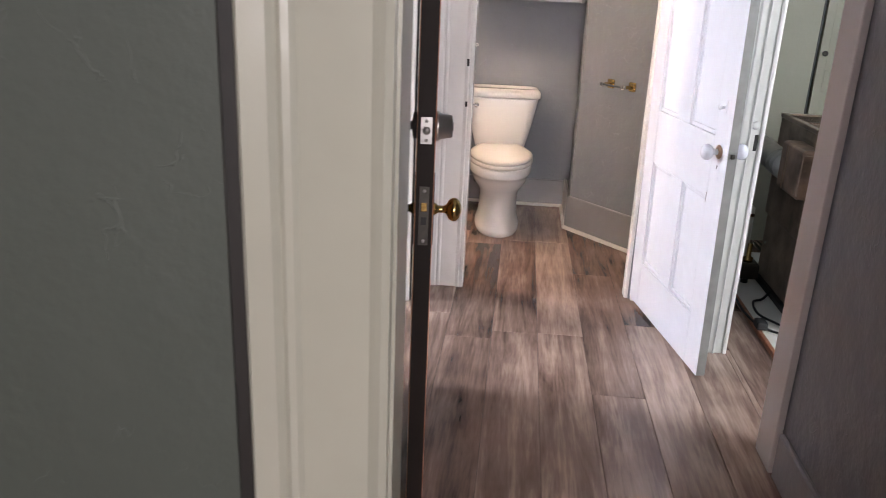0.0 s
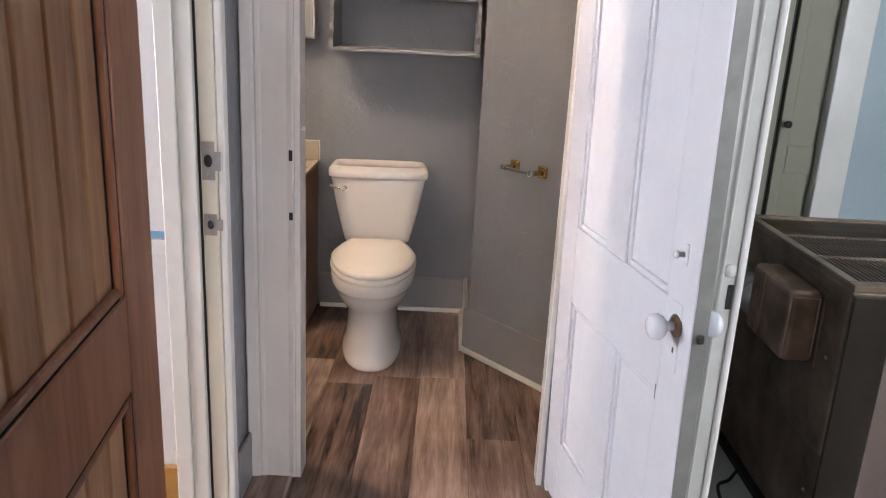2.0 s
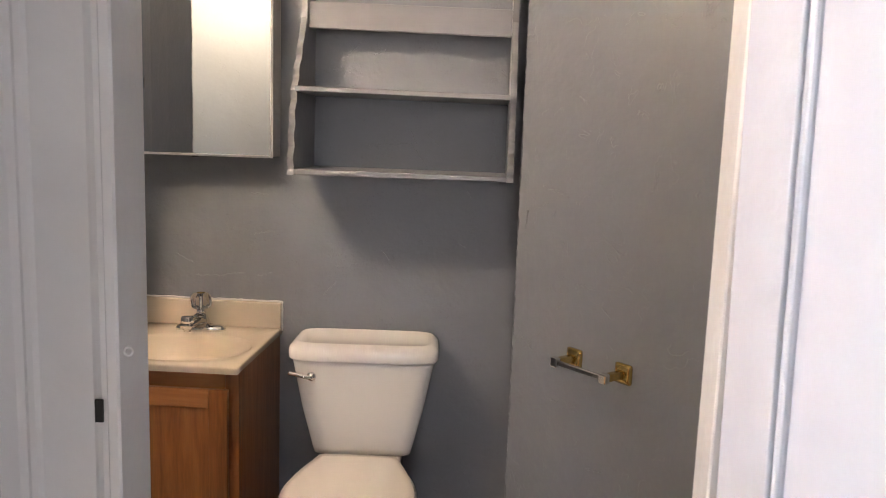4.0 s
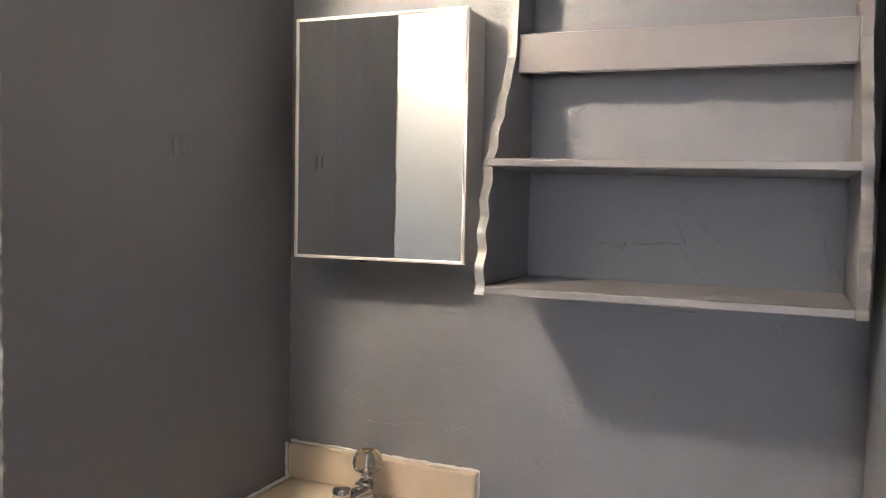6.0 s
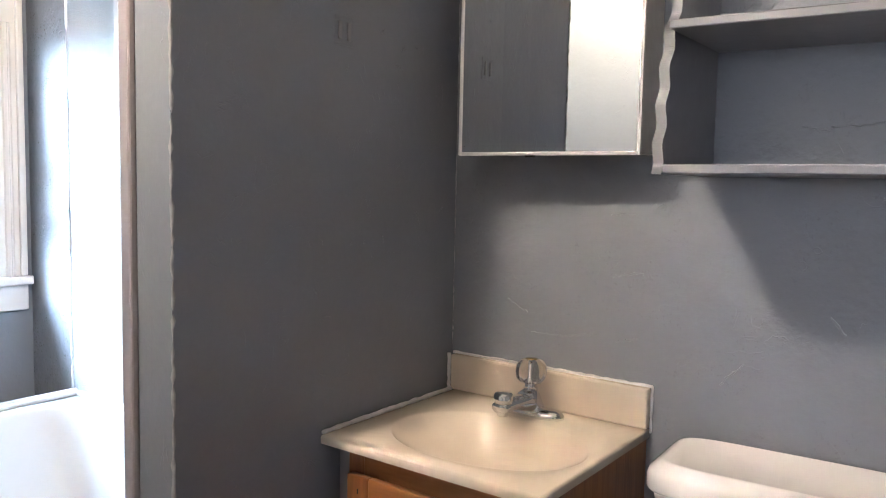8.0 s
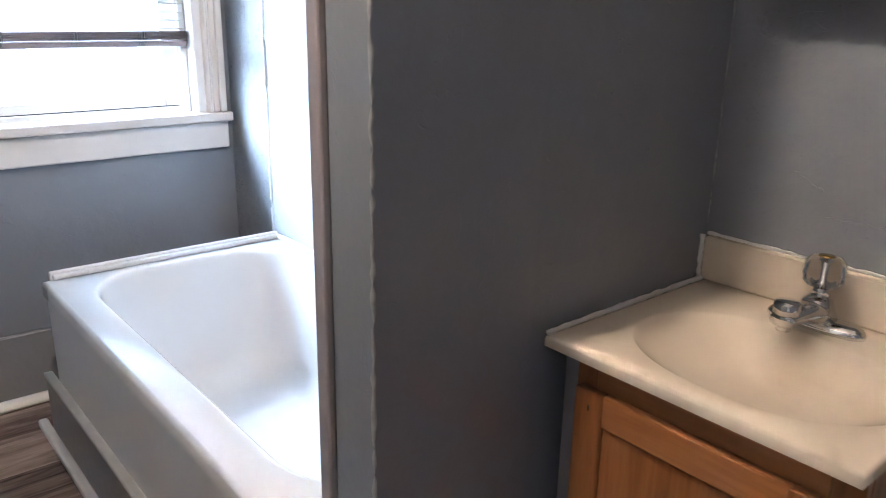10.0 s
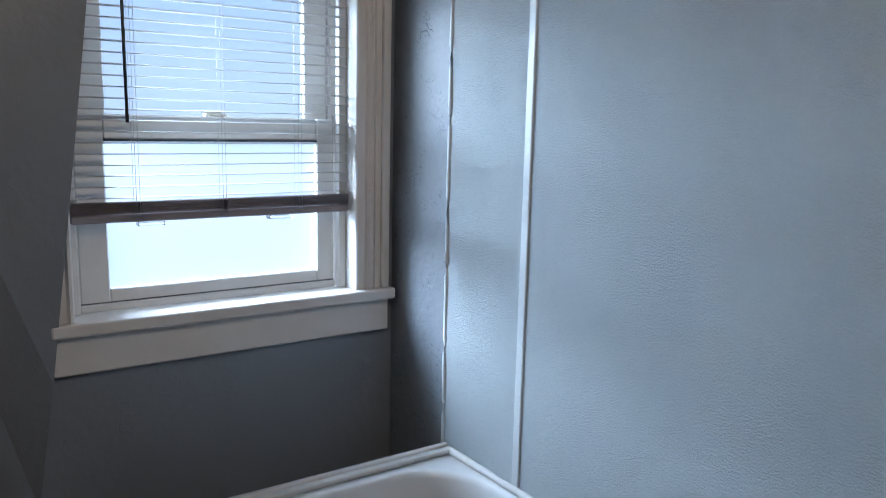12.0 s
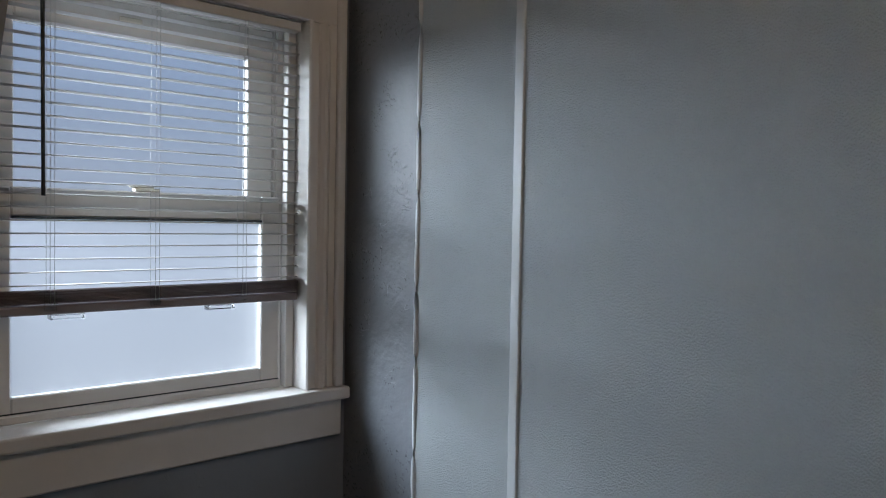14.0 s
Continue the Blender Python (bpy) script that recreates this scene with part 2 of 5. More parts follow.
M["galv"] = material("galvanised_metal", (0.42, 0.41, 0.38), 0.4, metal=0.85, vary=0.25, scale=20, grain=60)
M["chrome"] = material("chrome", (0.80, 0.80, 0.80), 0.07, metal=1, vary=0.03, bump=0)
M["nickel"] = material("satin_nickel", (0.62, 0.61, 0.59), 0.28, metal=1, vary=0.08, bump=0)
M["plate"] = material("dull_grey_strike_metal", (0.38, 0.36, 0.365), 0.4, metal=0.5, vary=0.12, scale=30, bump=0)
M["brass"] = material("worn_brass", (0.62, 0.43, 0.16), 0.2, metal=1, vary=0.25, scale=30, bump=0)
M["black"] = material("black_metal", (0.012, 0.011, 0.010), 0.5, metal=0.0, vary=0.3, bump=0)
M["rubber"] = material("black_rubber", (0.02, 0.02, 0.02), 0.6, vary=0.2, bump=0)
M["marble"] = material("cream_cultured_marble", (0.62, 0.54, 0.44), 0.16, vary=0.04, bump=0, spec=0.15)
M["caulk"] = material("white_caulk", (0.74, 0.73, 0.71), 0.5, vary=0.12, scale=40)
M["chip"] = material("chipped_pale_paint", (0.34, 0.34, 0.34), 0.5, vary=0.45, scale=40)
M["pad"] = material("white_hearth_board", (0.70, 0.70, 0.66), 0.35, vary=0.1)
M["slat"] = material("white_vinyl_slat", (0.80, 0.79, 0.77), 0.4, vary=0.03, bump=0)
# slat vinyl darkened to mauve-grey as the backlit stack's shade
M["stack"] = material("shaded_slat_vinyl", (0.27, 0.235, 0.245), 0.4, vary=0.15, bump=0)
M["cord"] = material("white_cord", (0.7, 0.7, 0.68), 0.6, vary=0.05, bump=0)
M["wand"] = material("dark_tilt_wand", (0.06, 0.07, 0.07), 0.2, vary=0.1, bump=0)
M["tape"] = material("pale_blue_tape", (0.22, 0.42, 0.62), 0.6, vary=0.1)
M["glass"] = glass("clear_pane", 0.0)
M["frost"] = glass("frosted_pane", 0.55)
M["acrylic"] = glass("clear_acrylic", 0.03, (0.99, 0.98, 0.96), 1.47)
M["mirror"] = material("mirror_silver", (0.90, 0.91, 0.91), 0.0, metal=1, vary=0.0, bump=0)
M["haze"] = glowing("bright_sky", (0.60, 0.76, 1.0), 5.8)
_n, _l = M["haze"].node_tree.nodes, M["haze"].node_tree.links
_co, _sep, _rng, _ramp = _n.new("ShaderNodeTexCoord"), _n.new("ShaderNodeSeparateXYZ"), _n.new("ShaderNodeMapRange"), _n.new("ShaderNodeValToRGB")
_rng.inputs[1].default_value, _rng.inputs[2].default_value = -3.0, 13.0
_l.new(_co.outputs["Object"], _sep.inputs[0])
_l.new(_sep.outputs[2], _rng.inputs[0])
_l.new(_rng.outputs[0], _ramp.inputs[0])
_ramp.color_ramp.elements[0].color = (0.66, 0.80, 1.0, 1)
_ramp.color_ramp.elements[1].color = (0.46, 0.64, 0.95, 1)
_l.new(_ramp.outputs[0], _n["Principled BSDF"].inputs["Emission Color"])
M["bulb"] = glowing("lit_bulb", (1.0, 0.72, 0.46), 12)

# ---- building blocks ----


def box(x0, y0, z0, x1, y1, z1, bevel=0.0, seg=1, bm=None):
    own = bm is None
    bm = bm or bmesh.new()
    g = bmesh.ops.create_cube(bm, size=1)
    for v in g["verts"]:
        v.co = Vector((x0 + (v.co.x + 0.5) * (x1 - x0), y0 + (v.co.y + 0.5) * (y1 - y0), z0 + (v.co.z + 0.5) * (z1 - z0)))
    if bevel:
        es = {e for v in g["verts"] for e in v.link_edges}
        bmesh.ops.bevel(bm, geom=list(es), offset=bevel, segments=seg, affect="EDGES", profile=0.5)
    return bm


def smooth(bm):
    for f in bm.faces:
        f.smooth = True
    return bm


def part(name, bm, mat, parent=None, label="", m=None):
    me = bpy.data.meshes.new(name)
    bm.to_mesh(me)
    bm.free()
    me.materials.append(mat)
    ob = new(name, me)
    if m is not None:
        ob.matrix_basis = m
    ob.parent = parent
    if label:
        tagged(ob, label)
    return ob


def thing(name, m, label, category, group=""):
    ob = new(name)
    ob.empty_display_size = 0.1
    ob.matrix_basis = m
    return tagged(ob, label, category, group)


def structure(name, bm, mat, label, category):
    return tagged(part(name, bm, mat), label, category, kind="structure")


def walls(name, boxes, mat, label):
    bm = bmesh.new()
    for b in boxes:
        box(*b, bm=bm)
    return structure(name, bm, mat, label, "wall")


def prism(pts, z0, z1):
    bm = bmesh.new()
    lo = [bm.verts.new((x, y, z0)) for x, y in pts]
    hi = [bm.verts.new((x, y, z1)) for x, y in pts]
    bm.faces.new(lo[::-1]), bm.faces.new(hi)
    for i in range(len(pts)):
        j = (i + 1) % len(pts)
        bm.faces.new((lo[i], lo[j], hi[j], hi[i]))
    bmesh.ops.recalc_face_normals(bm, faces=bm.faces)
    return bm


def profile_x(pts, x0, x1):
    """A plate cut to an outline in y and z, from x0 to x1."""
    bm = prism([(p[0], p[1]) for p in pts], x0, x1)
    for v in bm.verts:
        v.co = Vector((v.co.z, v.co.x, v.co.y))
    bmesh.ops.recalc_face_normals(bm, faces=bm.faces)
    return bm


def ring(cx, cy, a, bf, bb, z, power=2.0, n=48):
    """Points of an egg or rounded rectangle: half-width a, reach bf towards -y and bb towards +y."""
    out = []
    for i in range(n):
        t = 2 * math.pi * i / n
        c, s = math.cos(t), math.sin(t)
        e = 2 / power
        out.append(Vector((cx + a * math.copysign(abs(c) ** e, c), cy + (bb if s > 0 else bf) * math.copysign(abs(s) ** e, s), z)))
    return out


def loft(rings, cap0=True, cap1=True):
    bm = bmesh.new()
    rows = [[bm.verts.new(p) for p in r] for r in rings]
    n = len(rows[0])
    for a, b in zip(rows, rows[1:]):
        for i in range(n):
            j = (i + 1) % n
            bm.faces.new((a[i], a[j], b[j], b[i]))
    if cap0:
        bm.faces.new(rows[0][::-1])
    if cap1:
        bm.faces.new(rows[-1])
    bmesh.ops.recalc_face_normals(bm, faces=bm.faces)
    return smooth(bm)


def lathe(profile, n=24, m=None):
    """A turned shape about local z; profile of (radius, height)."""
    bm = loft([[Vector((r * math.cos(2 * math.pi * i / n), r * math.sin(2 * math.pi * i / n), h)) for i in range(n)] for r, h in profile])
    if m is not None:
        bmesh.ops.transform(bm, matrix=m, verts=bm.verts)
    return bm


def tube(points, r, n=8, wobble=0.0, seed=0):
    """A round strand along a line of points."""
    rnd = random.Random(seed)
    pts = [Vector(p) for p in points]
    rings = []
    for i, p in enumerate(pts):
        d = (pts[min(i + 1, len(pts) - 1)] - pts[max(i - 1, 0)]).normalized()
        q = d.to_track_quat("Z", "Y")
        rr = r * (1 + wobble * (rnd.random() - 0.5) * 2)
        off = Vector((rnd.uniform(-1, 1), rnd.uniform(-1, 1), 0)) * r * wobble * 0.5
        rings.append([p + q @ (off + Vector((rr * math.cos(2 * math.pi * k / n), rr * math.sin(2 * math.pi * k / n), 0))) for k in range(n)])
    return loft(rings)


def steps(a, b, n):
    a, b = Vector(a), Vector(b)
    return [a.lerp(b, i / n) for i in range(n + 1)]


def spline(points, n=8):
    """Points of a smooth line through the given ones."""
    p = [Vector(q) for q in points]
    out = []
    for i in range(len(p) - 1):
        p0, p1, p2, p3 = p[max(i - 1, 0)], p[i], p[i + 1], p[min(i + 2, len(p) - 1)]
        for k in range(n):
            t = k / n
            out.append(0.5 * ((2 * p1) + (p2 - p0) * t + (2 * p0 - 5 * p1 + 4 * p2 - p3) * t * t + (3 * p1 - p0 - 3 * p2 + p3) * t ** 3))
    return out + [p[-1]]


def bowl_slab(x0, y0, x1, y1, z0, z1, rings, per=16, edge=0.006):
    """A slab with a basin sunk into its top: rings of (cx, cy, a, b, power, z) from rim to bottom."""
    n = per * 4
    cx, cy = (x0 + x1) / 2, (y0 + y1) / 2

    def rect(inset, z):
        out = []
        for i in range(n):
            t = 2 * math.pi * i / n
            c, s = math.cos(t), math.sin(t)
            k = max(abs(c), abs(s))
            out.append(Vector((cx + (x1 - x0 - 2 * inset) / 2 * c / k, cy + (y1 - y0 - 2 * inset) / 2 * s / k, z)))
        return out

    rows = [rect(0, z0), rect(0, z1 - edge), rect(edge * 0.3, z1 - edge * 0.3), rect(edge, z1)]
    def rounded(rx, ry, a, b, r, z):
        """Rectangle of half sizes a, b with corner radius r."""
        out = []
        for i in range(n):
            t = 2 * math.pi * i / n
            c, s = math.cos(t), math.sin(t)
            k = max(abs(c), abs(s))
            dx, dy = a * c / k, b * s / k
            lo, hi = 0.3, 1.0
            for _ in range(24):
                m = (lo + hi) / 2
                qx, qy = max(abs(dx * m) - a + r, 0), max(abs(dy * m) - b + r, 0)
                if math.hypot(qx, qy) > r:
                    hi = m
                else:
                    lo = m
            out.append(Vector((rx + dx * lo, ry + dy * lo, z)))
        return out

    for rx, ry, a, b, p, z in rings:
        rows.append(rounded(rx, ry, a, b, -p, z) if p < 0 else ring(rx, ry, a, b, b, z, p, n))
    bm = loft(rows, cap0=False)
    for f in bm.faces:
        f.smooth = len(f.verts) == 4 and f.normal.z > -0.5
    return bm


# ---- setting ----
H = 2.45
floor = structure("floor", box(-0.2, -1.4, -0.1, 6.0, 6.95, -0.008), M["floor"], "dark subfloor under grey-brown vinyl planks", "floor")
structure("ceiling", box(-0.2, -1.4, H, 6.0, 6.95, H + 0.1), M["ceiling"], "plain off-white painted ceiling", "ceiling")
walls("wall_back", [(2.047, 6.764, -0.05, 3.52, 6.90, H)], M["rough"], "grey painted plaster wall behind toilet and vanity")
structure("wall_partition", prism([(2.102, 6.763), (2.108, 6.27), (2.122, 6.13), (2.152, 5.931), (2.059, 5.931), (2.047, 6.763)], -0.05, H), M["smooth"], "grey painted partition wall between vanity and bathtub", "wall")
walls("wall_tub", [(0.12, 6.605, -0.05, 2.046, 6.90, H)], M["flaky"], "grey wall with flaking paint behind the bathtub surround")
WY0, WY1, WZ0, WZ1 = 5.745, 6.485, 0.87, 1.80
walls("wall_window", [(0.12, 5.131, -0.05, 0.30, 6.604, WZ0), (0.12, 5.131, WZ1, 0.30, 6.604, H), (0.12, 5.131, WZ0, 0.30, WY0, WZ1), (0.12, WY1, WZ0, 0.30, 6.604, WZ1)], M["smooth"], "grey painted wall with the window opening")
build = structure("wall_buildout", profile_x([(5.132, 0.45), (5.66, 0.45), (5.700, 0.76), (5.745, 1.10), (5.79, 1.45), (5.833, 1.79), (5.92, 2.449), (5.132, 2.449)], 0.299, 0.340), M["smooth"], "grey plaster layer with a slanted edge beside the window", "wall")
for v in build.data.vertices:
    if v.co.z < 0.5 and v.co.x > 0.31:
        v.co.x = 0.3015
walls("wall_front_bath", [(-0.1, 5.0805, -0.05, 2.5145, 5.13, H)], M["pale"], "plain light grey painted wall of the bathroom")
walls("wall_side_room", [(-0.1, 5.03, -0.05, 2.5145, 5.08, H)], M["white"], "plain white painted wall of the side room")
walls("wall_bath_door", [(2.50, 5.21, -0.05, 2.81, 5.272, H), (3.60, 5.21, -0.05, 3.879, 5.272, H), (2.81, 5.21, 2.04, 3.60, 5.272, H)], M["grey"], "grey painted wall around the bathroom doorway")
walls("wall_hall_left", [(2.515, 5.0, -0.05, 2.66, 5.209, H), (2.50, 4.18, 2.05, 2.66, 5.0, H)], M["grey"], "grey painted hall wall with a doorway")
# this stretch of hall wall has its shade in the colour
walls("wall_hall_dark", [(2.50, 2.631, -0.05, 2.66, 4.18, H)], M["dim"], "hall wall behind the brown door, shade put into its near-black colour")
walls("wall_hall_right", [(3.88, 2.631, -0.05, 3.99, 4.01, H), (3.85, 4.71, -0.05, 3.922, 5.66, H), (3.88, 4.01, 2.04, 3.99, 4.71, H)], M["grey"], "grey painted hall wall with a doorway")
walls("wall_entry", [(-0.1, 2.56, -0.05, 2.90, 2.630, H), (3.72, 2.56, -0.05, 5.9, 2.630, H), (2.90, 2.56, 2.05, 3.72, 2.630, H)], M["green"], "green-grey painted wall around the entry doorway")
walls("wall_outer_west", [(-0.2, -1.3, -0.05, -0.1, 5.13, H)], M["white"], "plain pale wall of the side room")
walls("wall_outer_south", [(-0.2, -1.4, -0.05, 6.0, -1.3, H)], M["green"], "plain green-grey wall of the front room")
walls("wall_outer_east", [(5.9, -1.3, -0.05, 6.0, 6.4, H)], M["blue"], "pale blue wall of the heater room")
walls("wall_heater_room", [(3.90, 6.30, -0.05, 4.61, 6.40, H)], M["olive"], "drab olive painted wall of the heater room")
walls("wall_heater_blue", [(4.94, 6.30, -0.05, 5.9, 6.40, H)], M["blue"], "pale blue textured wall of the heater room")
structure("wall_diagonal", prism([(3.392, 6.763), (3.372, 6.275), (3.921, 5.653), (3.921, 6.299), (3.899, 6.40), (3.52, 6.763)], -0.05, H), M["grey"], "grey painted diagonal wall beside the toilet", "wall")

# skirting and floor beads
structure("baseboard_back", box(2.62, 6.744, 0, 3.39, 6.763, 0.175, 0.004), M["greytrim"], "grey painted skirting board behind the toilet", "baseboard")
structure("baseboard_return", box(3.356, 6.285, 0, 3.372, 6.743, 0.19, 0.004), M["greytrim"], "grey painted skirting board on the short wall", "baseboard")
DX, DY = 0.578, -0.655
DL = math.hypot(DX, DY)
DA = math.degrees(math.atan2(DY, DX))
structure("baseboard_diagonal", box(-0.018, -0.018, 0, DL - 0.01, -0.001, 0.20, 0.005), M["greytrim"], "grey painted skirting board on the diagonal wall", "baseboard").matrix_basis = pose(3.372, 6.275, 0, 0, 0, DA)
structure("baseboard_window", box(0.301, 5.14, 0, 0.318, 6.60, 0.238, 0.005), M["greytrim"], "grey painted skirting board under the window", "baseboard")
structure("baseboard_hall", box(3.862, 2.68, 0, 3.879, 3.86, 0.15, 0.005), M["greytrim"], "grey painted skirting board in the hall", "baseboard")
structure("baseboard_hall_left", box(2.661, 5.04, 0, 2.675, 5.185, 0.16, 0.004), M["greytrim"], "grey painted skirting board by the doorway", "baseboard")


def quarter(name, a, b, into, label, r=0.018):
    """A quarter-round floor bead from a to b, its corner towards the wall side 'into'."""
    a, b, into = Vector((*a, 0)), Vector((*b, 0)), Vector((*into, 0)).normalized()
    prof = [(0, 0)] + [(r * math.cos(t * math.pi / 10), r * math.sin(t * math.pi / 10)) for t in range(6)]
    rows = [[p - into * u + Vector((0, 0, w)) for u, w in prof] for p in (a, b)]
    return structure(name, loft(rows), M["trim"], label, "trim")


quarter("trim_floor_back", (2.63, 6.744), (3.356, 6.744), (0, 1), "white quarter-round bead along the floor")
quarter("trim_floor_return", (3.356, 6.744), (3.356, 6.262), (1, 0), "white quarter-round bead along the floor")
quarter("trim_floor_diagonal", (3.350, 6.272), (3.92, 5.626), (-DY, DX), "white quarter-round bead along the floor")
quarter("trim_floor_window", (0.319, 5.14), (0.319, 6.60), (-1, 0), "white quarter-round bead along the floor", 0.027)


def casing(name, length, width, mat, m, label, thick=0.02):
    """An old door casing: flat board with a raised outer band and small beads; local x across, y out of the wall, z up."""
    w, t = width, thick
    prof = [(0, 0), (0, t * 0.7), (0.008, t * 0.9), (0.016, t * 0.75), (0.022, t * 0.6), (w * 0.62, t * 0.6), (w * 0.66, t * 0.8), (w * 0.71, t * 0.85), (w * 0.75, t * 0.7), (w * 0.80, t * 1.0), (w * 0.97, t * 1.15), (w, t * 0.95), (w, 0)]
    return structure(name, prism(prof, 0, length), mat, label, "trim"), m


def put_casing(*a, **k):
    ob, m = casing(*a, **k)
    ob.matrix_basis = m


# entry doorway: broad ivory casing with a shadow line beside it, made as a black strip
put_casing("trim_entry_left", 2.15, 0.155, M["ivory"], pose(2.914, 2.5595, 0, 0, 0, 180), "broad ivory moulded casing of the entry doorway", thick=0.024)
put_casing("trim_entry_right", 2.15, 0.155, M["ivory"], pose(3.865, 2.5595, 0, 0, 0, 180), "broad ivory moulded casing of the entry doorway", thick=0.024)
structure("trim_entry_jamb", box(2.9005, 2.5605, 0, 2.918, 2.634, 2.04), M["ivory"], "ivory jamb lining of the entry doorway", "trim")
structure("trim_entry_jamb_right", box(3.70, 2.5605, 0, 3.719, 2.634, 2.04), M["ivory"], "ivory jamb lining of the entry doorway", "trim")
structure("trim_entry_shade_line", box(2.735, 2.550, 0, 2.757, 2.5595, 2.1, 0.004), M["black"], "black strip standing in for the shadow line beside the ivory casing", "trim")

# bathroom doorway
put_casing("trim_bath_left", 2.12, 0.1495, M["trim"], pose(2.812, 5.2095, 0, 0, 0, 180), "white gloss casing of the bathroom doorway", thick=0.022)
structure("trim_bath_jamb_left", box(2.8105, 5.188, 0, 2.828, 5.277, 2.03, 0.003), M["trim"], "white gloss jamb of the bathroom doorway", "trim")
structure("trim_bath_jamb_right", box(3.582, 5.212, 0, 3.5995, 5.277, 2.03, 0.003), M["trim"], "white gloss jamb of the bathroom doorway", "trim")
structure("trim_bath_head", box(2.829, 5.212, 2.022, 3.581, 5.277, 2.039, 0.003), M["trim"], "white gloss head of the bathroom doorway", "trim")
put_casing("trim_bath_right", 2.12, 0.12, M["trim"], pose(3.73, 5.2095, 0, 0, 0, 180), "white gloss casing of the bathroom doorway", thick=0.02)
for z, h in ((1.038, 0.03), (0.861, 0.022)):
    tagged(part("strike_hole", box(2.797, 5.1845, z - h / 2, 2.807, 5.1885, z + h / 2), M["black"]), "dark worn latch hole in white casing", "latch hole", "latch holes of the white casing")

hook = thing("eye_hook", pose(2.8345, 5.203, 1.113), "small white eye hook screwed into white jamb", "hook")
part("eye", tube([(0.0055 * math.cos(a * math.pi / 8), 0, 0.0055 * math.sin(a * math.pi / 8)) for a in range(17)], 0.0017, 6), M["trim"], hook)
part("shank", tube([(-0.0055, 0, 0), (-0.009, 0.004, 0)], 0.0014, 6), M["trim"], hook)

# doorway to the side room: far jamb with stop, rebate and strike plates
structure("trim_side_jamb", box(2.5155, 4.964, 0, 2.560, 4.9995, 2.03, 0.003), M["trim"], "white gloss lining of the side doorway", "trim")
structure("trim_side_stop", box(2.5605, 4.972, 0, 2.603, 4.9995, 2.03, 0.003), M["trim"], "white gloss door stop of the side doorway", "trim")
structure("trim_side_gap", box(2.6035, 4.991, 0, 2.611, 4.9995, 2.03), M["black"], "dark gap between stop and rebate", "trim")
structure("trim_side_rebate", box(2.6115, 4.985, 0, 2.6545, 4.9995, 2.03, 0.003), M["cream"], "cream painted rebate of the side doorway", "trim")
structure("trim_side_casing", box(2.655, 4.987, 0, 2.674, 5.030, 2.08, 0.005, 2), M["trim"], "narrow white casing of the side doorway", "trim")
structure("trim_side_near", box(2.5005, 4.1805, 0, 2.66, 4.20, 2.03, 0.003), M["trim"], "white gloss hinge jamb of the side doorway", "trim")
structure("trim_side_near_casing", box(2.6605, 4.09, 0, 2.675, 4.19, 2.08, 0.004), M["greytrim"], "grey painted casing behind the brown door", "trim")
structure("trim_threshold", box(2.50, 4.201, -0.007, 2.585, 4.97, 0.008, 0.003), M["orange"], "orange wooden threshold of the side room", "trim")


def strike(z, h, hole):
    th = thing("strike_plate", pose(2.632, 4.9845, z), "grey metal strike plate screwed to cream jamb", "strike plate", "strike plates")
    part("plate", box(-0.017, -0.002, -h / 2, 0.017, 0, h / 2, 0.0008), M["plate"], th)
    part("lip", box(0.0165, -0.003, -h / 4, 0.033, 0.0, h / 4, 0.001), M["plate"], th)
    part("bolt_hole", lathe([(hole, 0), (hole, 0.001)], 16, Matrix.Translation((0, -0.002, 0)) @ pose(0, 0, 0, 90) @ Matrix.Diagonal((0.75, 1.2, 1, 1))), M["black"], th)
    for s in (-1, 1):
        part("screw", lathe([(0.004, 0), (0.004, 0.0012)], 10, Matrix.Translation((0, -0.002, s * h * 0.38)) @ pose(0, 0, 0, 90)), M["galv"], th)


strike(1.049, 0.10, 0.014)
strike(0.880, 0.058, 0.010)

# doorway to the heater room
structure("trim_heater_near", box(3.858, 3.875, 0, 3.8795, 4.012, 2.12, 0.004, 2), M["warmtrim"], "taupe painted casing of the heater room doorway", "trim")
structure("trim_heater_near_jamb", box(3.882, 4.0105, 0, 3.992, 4.028, 2.03, 0.003), M["warmtrim"], "taupe painted jamb of the heater room doorway", "trim")
structure("trim_heater_jamb", box(3.842, 4.690, 0, 3.910, 4.7095, 2.03, 0.004), M["offwhite"], "off-white worn jamb of the heater room doorway", "trim")
structure("trim_heater_bead", box(3.9105, 4.683, 0, 3.926, 4.7095, 2.03, 0.005, 2), M["trim"], "white edge bead of the heater room doorway", "trim")
structure("trim_heater_stop", box(3.872, 4.684, 0, 3.878, 4.6895, 2.02, 0.002), M["offwhite"], "thin off-white bead along the jamb", "trim")
structure("trim_heater_casing_hall", box(3.832, 4.695, 0, 3.8495, 4.82, 2.1, 0.004), M["offwhite"], "off-white casing beside the white door", "trim")
tagged(part("strike_hole", box(3.893, 4.6885, 0.823, 3.906, 4.6905, 0.882), M["black"]), "dark mortised latch slot in off-white jamb", "latch hole")
tagged(part("paint_plug", lathe([(0.0, 0), (0.016, 0), (0.013, 0.003), (0.0, 0.004)], 18, Matrix.Translation((3.892, 4.6897, 0.915)) @ pose(0, 0, 0, 90)), M["offwhite"]), "round painted-over plug on the off-white jamb", "plug")

# ---- wooden door, folded back into the hall ----


